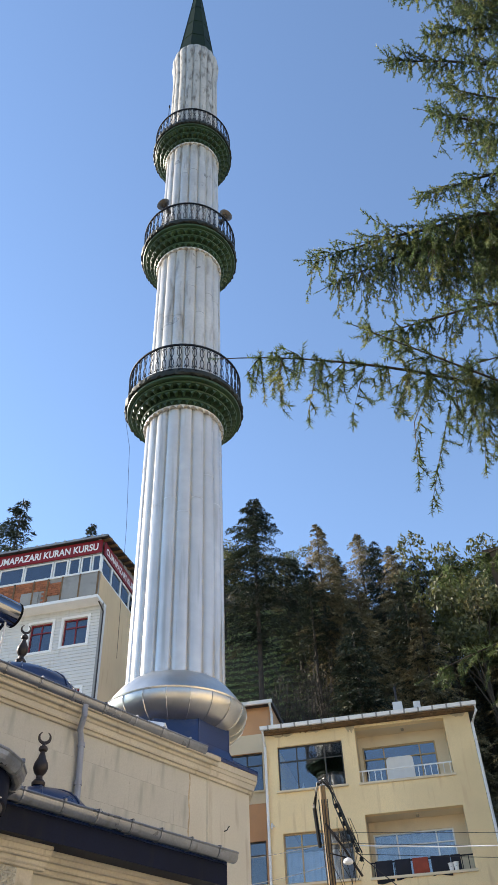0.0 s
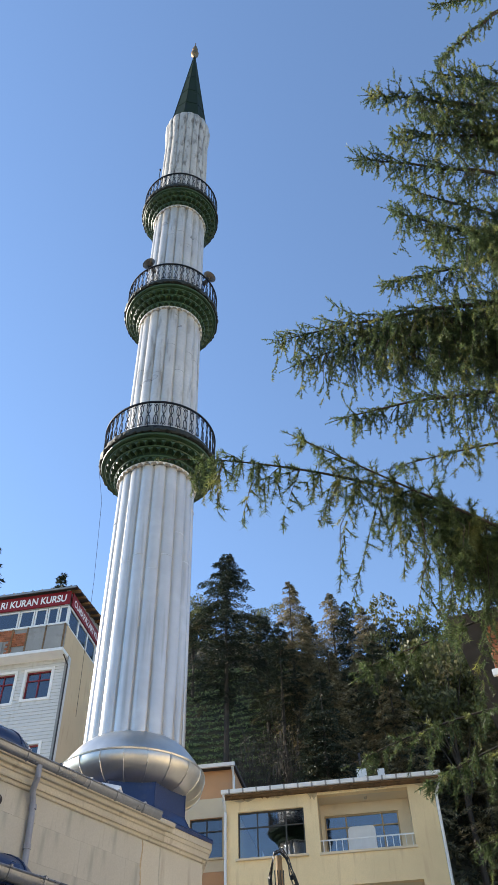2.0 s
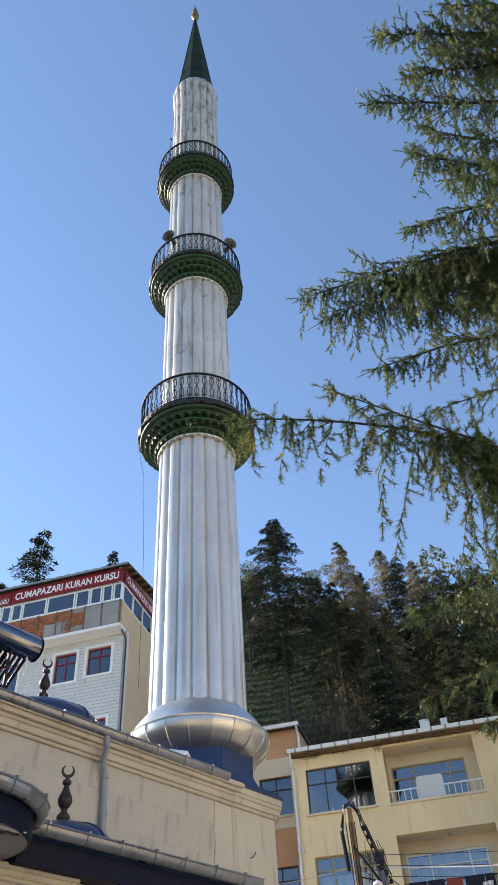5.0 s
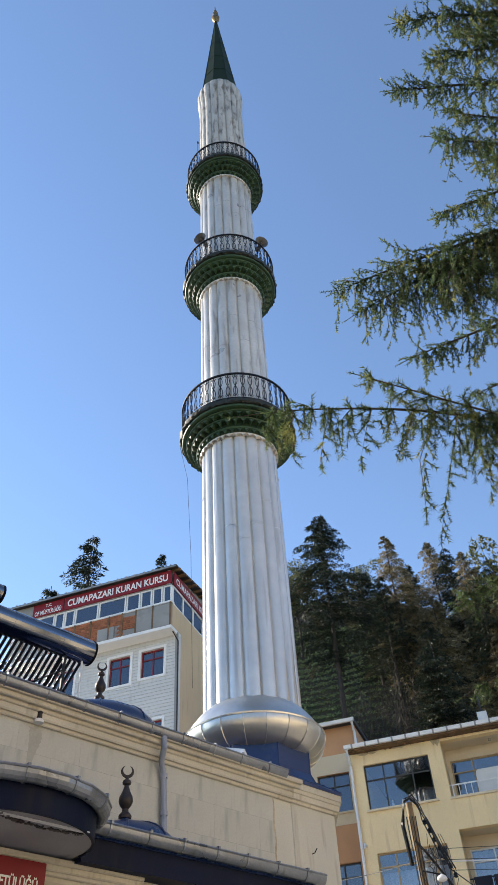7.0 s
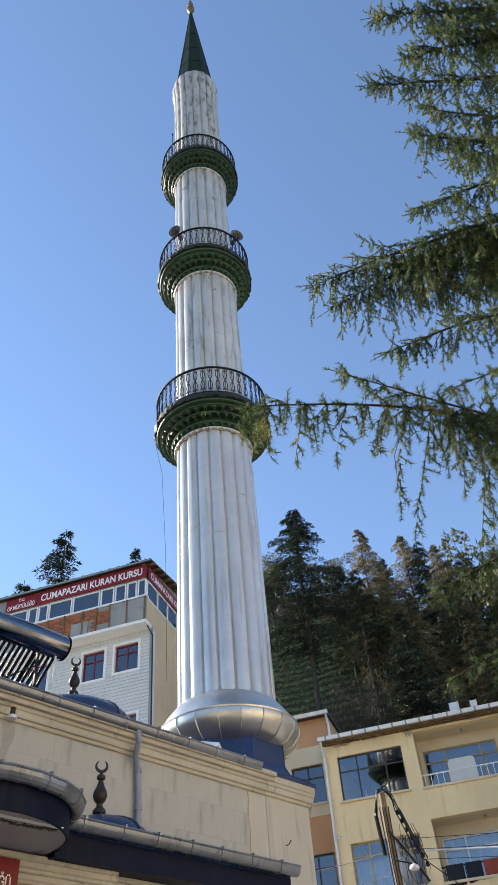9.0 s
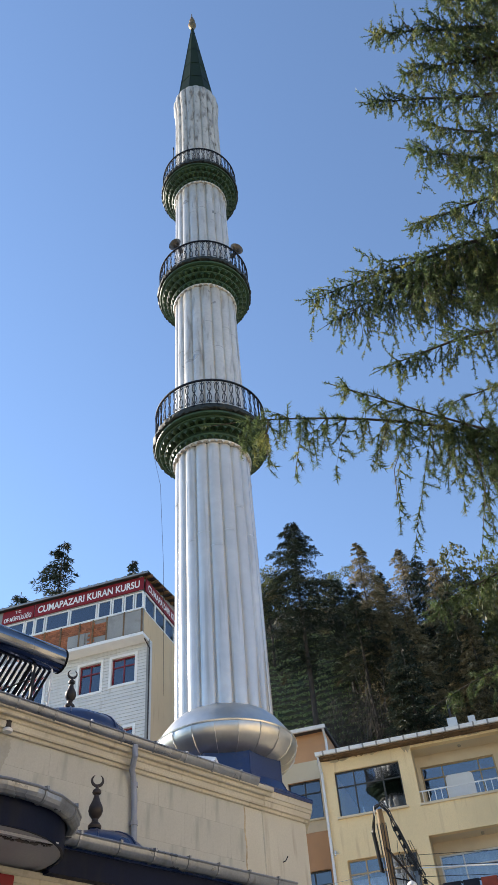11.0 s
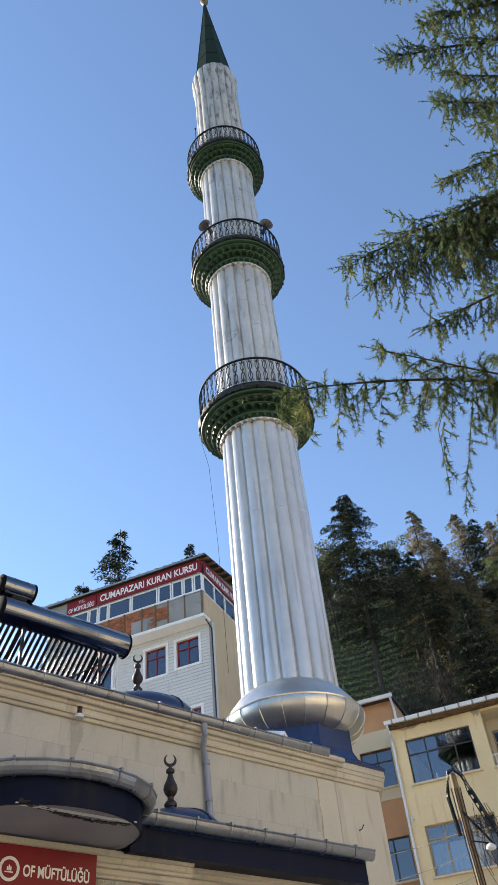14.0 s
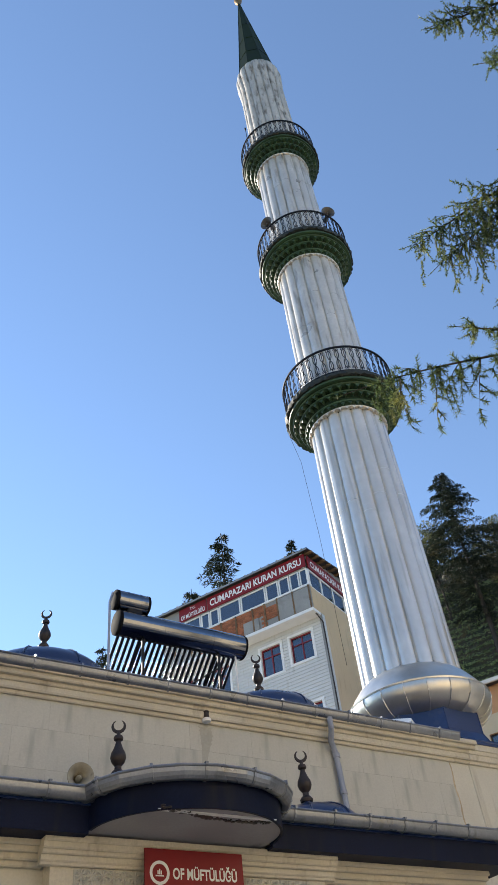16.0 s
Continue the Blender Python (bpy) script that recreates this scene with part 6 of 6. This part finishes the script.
            for sgn in (-1, 1):
                if r.random() > 0.7 * dens:
                    continue
                bl = (spread * inner + 0.1 * sc) * r.uniform(0.4, 1.1)
                bd = Matrix.Rotation(radians(sgn * r.uniform(28, 62)), 3, "Z") @ tn
                bd.z += r.uniform(-0.5, 0.08)
                e = p + bd * bl - Vector((0, 0, 0.5 / sc * bl * bl))
                mid = p.lerp(e, 0.5) + Vector((0, 0, 0.09 * bl))
                twigs.tube([p, mid, e], 0.007 * sc, 4, 0.0025 * sc)
                k = max(2, int(bl / (0.075 * sc)))
                for j in range(k + 1):
                    f = j / k
                    pp = p.lerp(mid, f * 2) if f < 0.5 else mid.lerp(e, f * 2 - 1)
                    put(pp, bd * 0.8 + Vector((r.gauss(0, 0.4), r.gauss(0, 0.4), r.uniform(-0.9, 0.2))), r.uniform(0.1, 0.2) * sc, kinds)
                    if r.random() < 0.75 * dens:
                        droop(pp, bd * r.uniform(0.0, 0.35) + Vector((r.gauss(0, 0.14), r.gauss(0, 0.14), -1)), hang * (0.35 + 0.65 * inner) * r.uniform(0.25, 1.0) * (1 - 0.5 * f), kinds)
        put(curve[-1], tn, 0.08 * sc, kinds)
    o = part("twig_work", twigs, BARK, tree)
    o["kind"] = "stuff"
    v = np.concatenate(batches)
    o = part("crown", raw_mesh("needles", v, np.arange(len(v)).reshape(-1, 3), NEEDLE), None, tree, "drooping green needle sprays with sunlit yellow painted in patches")
    o["kind"] = "stuff"


build_cedar()


def conifer_meshes(seed, h, width, bare=0.25, fill=1.0, needle=None):
    """A spruce: whorls of drooping boughs, each a fan of ragged needle plates."""
    r = np.random.RandomState(seed)
    vs = []
    z = h * bare
    while z < h - 0.1:
        q = (z - h * bare) / (h * (1 - bare))
        reach = width * ((1 - q) ** 0.7) * (0.62 + 0.38 * min(1, q * 5)) * r.uniform(0.7, 1.15) + 0.15
        for b_ in range(int(5 + 2 * fill)):
            a = r.uniform(0, 2 * math.pi)
            ln = reach * r.uniform(0.6, 1.15)
            n = int((14 + 44 * ln) * fill)
            f = r.rand(n) ** 0.75
            side = r.normal(0, 1, n) * (0.05 + 0.2 * ln * f * (1.15 - f))
            rad = ln * f
            x, y = rad * math.cos(a) - side * math.sin(a), rad * math.sin(a) + side * math.cos(a)
            zz = z + 0.22 * ln * np.sin(f * 2.4) - 0.22 * ln * f * f - 0.3 * np.abs(side) + r.normal(0, 0.03, n)
            p = np.stack((x, y, zz), 1)
            b = a + np.sign(side) * 0.6 + r.normal(0, 0.4, n)
            d1 = np.stack((np.cos(b), np.sin(b), -0.3 + r.normal(0, 0.4, n)), 1)
            d2 = np.cross(d1, r.normal(0, 1, (n, 3)) * 0.5 + np.array((0, 0, 0.8)))
            d2 /= np.linalg.norm(d2, axis=1)[:, None] + 1e-9
            hw = r.uniform(0.025, 0.05, n)[:, None]
            tip = p + d1 * r.uniform(0.1, 0.24, n)[:, None]
            vs.extend(zip(p - d2 * hw, p + d2 * hw, tip))
        z += 0.3 + 0.34 * r.rand() * (1 - q)
    vs = np.array(vs).reshape(-1, 3)
    ts = np.arange(len(vs)).reshape(-1, 3)
    crown = raw_mesh("crown", np.array(vs), np.array(ts), needle or SPRUCE)
    tr = Form().tube([(0, 0, -1), (0.05, 0.02, h * 0.4), (0, 0, h)], 0.012 * h + 0.05, 8, 0.02)
    rr = random.Random(seed)
    for _ in range(26):
        z0, a = rr.uniform(0.08, 0.6) * h, rr.uniform(0, 6.28)
        l = rr.uniform(0.4, 1.4)
        tr.tube([(0, 0, z0), (l * math.cos(a), l * math.sin(a), z0 - 0.1 * l)], 0.03, 4, 0.008)
    return crown, mesh_of("trunk", tr, BARK, True)


def broadleaf_meshes(seed, h, width, mat, leaves=5600):
    r = np.random.RandomState(seed)
    rr = random.Random(seed)
    tr = Form().tube([(0, 0, -1), (0.1, 0, h * 0.35), (0.0, 0.1, h * 0.8)], 0.018 * h, 8, 0.03)
    cents = []
    for _ in range(16):
        a, z0 = rr.uniform(0, 6.28), rr.uniform(0.3, 0.7) * h
        l = width * rr.uniform(0.4, 1.0)
        e = (l * math.cos(a), l * math.sin(a), min(h * 0.93, z0 + rr.uniform(0.1, 0.35) * h))
        tr.tube([(0, 0, z0), (e[0] * 0.5, e[1] * 0.5, (z0 + e[2]) / 2 - 0.1), e], 0.05, 5, 0.012)
        cents.append(e)
    cents += [(0, 0, h * 0.92), (0.3, 0.2, h * 0.8)]
    vs, ts = [], []
    for i in range(leaves):
        c = np.array(cents[r.randint(len(cents))])
        v = r.normal(0, 1, 3)
        v /= np.linalg.norm(v)
        p = c + v * np.array((1, 1, 0.8)) * width * 0.36 * r.uniform(0.3, 1.0) ** 0.5
        d1, d2 = r.normal(0, 1, 3), r.normal(0, 1, 3)
        s = r.uniform(0.1, 0.21)
        o = len(vs)
        vs.extend((p, p + d1 / np.linalg.norm(d1) * s, p + d2 / np.linalg.norm(d2) * s))
        ts.append((o, o + 1, o + 2))
    return raw_mesh("crown", np.array(vs), np.array(ts), mat), mesh_of("trunk", tr, BARK, True)


def plant(meshes, x, y, top, base_h, label, group, turn):
    """Stands a tree on the slope so that its tip reaches the given height."""
    z = hill(x, y)
    s = max(0.3, (top - z) / base_h)
    ob = thing("conifer" if group.startswith("con") else "broadleaf_tree", pose(x, y, z, 0, 0, turn), label, "tree", group)
    for me, nm in zip(meshes, ("crown", "trunk")):
        o = new(nm, me)
        o.parent = ob
        o.scale = (0.55 * s + 0.45, 0.55 * s + 0.45, s)
        if nm == "crown":
            o["kind"] = "stuff"


def build_forest():
    r = random.Random(4)
    big = conifer_meshes(1, 22, 4.6, 0.44, 1.4)
    # variants 1 and 3 wear the needles with sunlight in their colour
    sp = [conifer_meshes(2 + i, 15, 2.7 + 0.3 * i, 0.15, 0.95, SPRUCE_SUNLIT if i in (1, 3) else None) for i in range(4)]
    ol = [broadleaf_meshes(30 + i, 9, 2.4, OLIVE) for i in range(2)]
    dark, lit = "dark green spruce standing on the hillside", "olive-yellow broadleaf tree on the hillside"
    plant(big, -0.15, 50, 39.9, 22, "tall dark spruce with bare lower trunk on the hillside", "conifers on the hill", 20)
    for x, y, top in ((5.2, 55.0, 40.7), (9.0, 57.5, 41.2), (7.2, 59.5, 40.3), (11.0, 54.4, 37.7), (-18.5, 49.0, 40.3), (-13.9, 53.7, 40.8), (-20.9, 47.8, 35.0), (-25.8, 43.0, 29.0), (-12.2, 55.0, 39.0), (3.1, 57.0, 38.5), (12.6, 58, 38.6), (6.4, 57.4, 39.0), (10.0, 56.0, 39.4), (13.2, 55.5, 37.6), (4.0, 53.0, 35.5)):
        plant(sp[r.randrange(4) if x > 4 else 2 * r.randrange(2)], x, y, top, 15, dark, "conifers on the hill", r.uniform(0, 360))
    for x, y, top in ((-3.0, 60, 41.2), (2.6, 61.5, 42.2), (13.9, 53.7, 36.3), (16.8, 52.8, 35.3), (18.6, 53.5, 35.0), (15.2, 50.0, 32.0), (20.5, 52.0, 34.0), (-4.4, 58.0, 39.5), (22.5, 53.0, 34.0)):
        plant(ol[r.randrange(2)], x, y, top, 9, lit, "broadleaf trees on the hill", r.uniform(0, 360))
    # the darker belt below the skyline
    for i in range(24):
        x, y = r.uniform(5.0, 25), r.uniform(45, 57)
        top = 1.95 + math.hypot(x, y) * r.uniform(0.46, 0.60)
        if top - hill(x, y) < 5:
            continue
        plant(sp[r.randrange(4)], x, y, top, 15, dark, "conifers on the hill", r.uniform(0, 360))
    for i in range(10):
        x, y = r.uniform(-36, -16), r.uniform(54, 60)
        plant(sp[r.randrange(4)], x, y, hill(x, y) + r.uniform(5, 7.5), 15, dark, "conifers on the hill", r.uniform(0, 360))


build_forest()


def build_undergrowth():
    r = np.random.RandomState(8)
    vs, ts = [], []
    for _ in range(2600):
        x, y = r.uniform(-10, 28), r.uniform(47, 68)
        if -6 < x < 5.5 and 53 < y < 63:
            continue
        z = hill(x, y)
        s0 = r.uniform(0.3, 0.9)
        for k in range(9):
            p = np.array((x, y, z)) + r.normal(0, 1, 3) * np.array((s0, s0, s0 * 0.6)) + np.array((0, 0, s0 * 0.7))
            d1, d2 = r.normal(0, 1, 3), r.normal(0, 1, 3)
            o = len(vs)
            q = r.uniform(0.2, 0.42)
            vs.extend((p, p + d1 / np.linalg.norm(d1) * q, p + d2 / np.linalg.norm(d2) * q))
            ts.append((o, o + 1, o + 2))
    ob = new("undergrowth", raw_mesh("undergrowth", np.array(vs), np.array(ts), UNDER))
    tagged(ob, "tangled brown-green undergrowth covering the steep hillside", "undergrowth", kind="stuff")
    # rows of clipped tea bushes on the terraces
    vs, ts = [], []
    for row in range(22):
        y0 = 53.6 + row * 0.43
        for x in np.arange(-5.5, 5.5, 0.045):
            y = y0 + 0.25 * math.sin(x * 0.5) + r.normal(0, 0.035)
            p = np.array((x, y, hill(x, y) + 0.3 + 0.08 * r.rand()))
            for _ in range(3):
                pp = p + r.normal(0, 0.05, 3)
                d1, d2 = r.normal(0, 1, 3) * (1, 0.6, 0.8), r.normal(0, 1, 3) * (1, 0.6, 0.8)
                o = len(vs)
                q = r.uniform(0.08, 0.17)
                vs.extend((pp, pp + d1 / np.linalg.norm(d1) * q, pp + d2 / np.linalg.norm(d2) * q))
                ts.append((o, o + 1, o + 2))
    ob = new("tea_rows", raw_mesh("tea_rows", np.array(vs), np.array(ts), TEA))
    tagged(ob, "rows of clipped green tea bushes on hillside terraces", "tea bushes", kind="stuff")
    # leafless shrubs above the yellow house
    rr = random.Random(14)
    for x, y, h in ((1.4, 51.5, 6.5), (2.8, 51.0, 8.0), (4.2, 51.8, 8.5), (5.6, 51.0, 7.0), (0.2, 51.0, 5.5), (7.0, 51.6, 6.5)):
        ob = thing("bare_shrub", pose(x, y, hill(x, y)), "leafless grey-brown shrub with many thin upright stems", "shrub", "bare shrubs on the slope")
        st = Form()
        for _ in range(30):
            a, l = rr.uniform(0, 6.28), rr.uniform(0.5, 1.0) * h
            sx, sy = 0.32 * l * math.cos(a) * rr.random(), 0.32 * l * math.sin(a) * rr.random()
            pts = [(0.1 * math.cos(a), 0.1 * math.sin(a), 0), (sx * 0.4, sy * 0.4, l * 0.5), (sx + rr.uniform(-0.2, 0.2), sy, l)]
            st.tube(pts, 0.034, 4, 0.009)
            for _ in range(6):
                f = rr.uniform(0.35, 0.95)
                p = Vector(pts[1]).lerp(Vector(pts[2]), f * 2 - 1) if f > 0.5 else Vector(pts[0]).lerp(Vector(pts[1]), f * 2)
                q = p + Vector((rr.uniform(-0.7, 0.7), rr.uniform(-0.7, 0.7), rr.uniform(0.2, 1.1)))
                st.tube([p, q], 0.016, 3, 0.006)
        o = part("stem_tangle", st, TWIGS, ob)
        o["kind"] = "stuff"


build_undergrowth()


# ---- unseen plain houses that close the street behind the camera, added for warm bounce ----
def build_bounce_houses():
    for k, (x, y, w, d, h, turn, mt) in enumerate(((2, -16, 34, 9, 10, 4, CREAM), (29, 2, 30, 9, 17, 75, CREAM), (-27, -13, 18, 9, 11, -14, CREAM))):
        b = thing("bounce_house", pose(x, y, GROUND, 0, 0, turn), "unseen plain cream house added to bounce warm light", "house", "houses across the street")
        part("walls", Form().box(-w / 2, w / 2, -d / 2, d / 2, 0, h), mt, b)
        part("roof", Form().add([(-w / 2 - 0.5, -d / 2 - 0.5, h), (w / 2 + 0.5, -d / 2 - 0.5, h), (w / 2 + 0.5, d / 2 + 0.5, h), (-w / 2 - 0.5, d / 2 + 0.5, h), (-w / 2, 0, h + 2.2), (w / 2, 0, h + 2.2)], [(0, 1, 5, 4), (2, 3, 4, 5), (0, 4, 3), (1, 2, 5), (3, 2, 1, 0)]), ROOF_DARK, b)


build_bounce_houses()
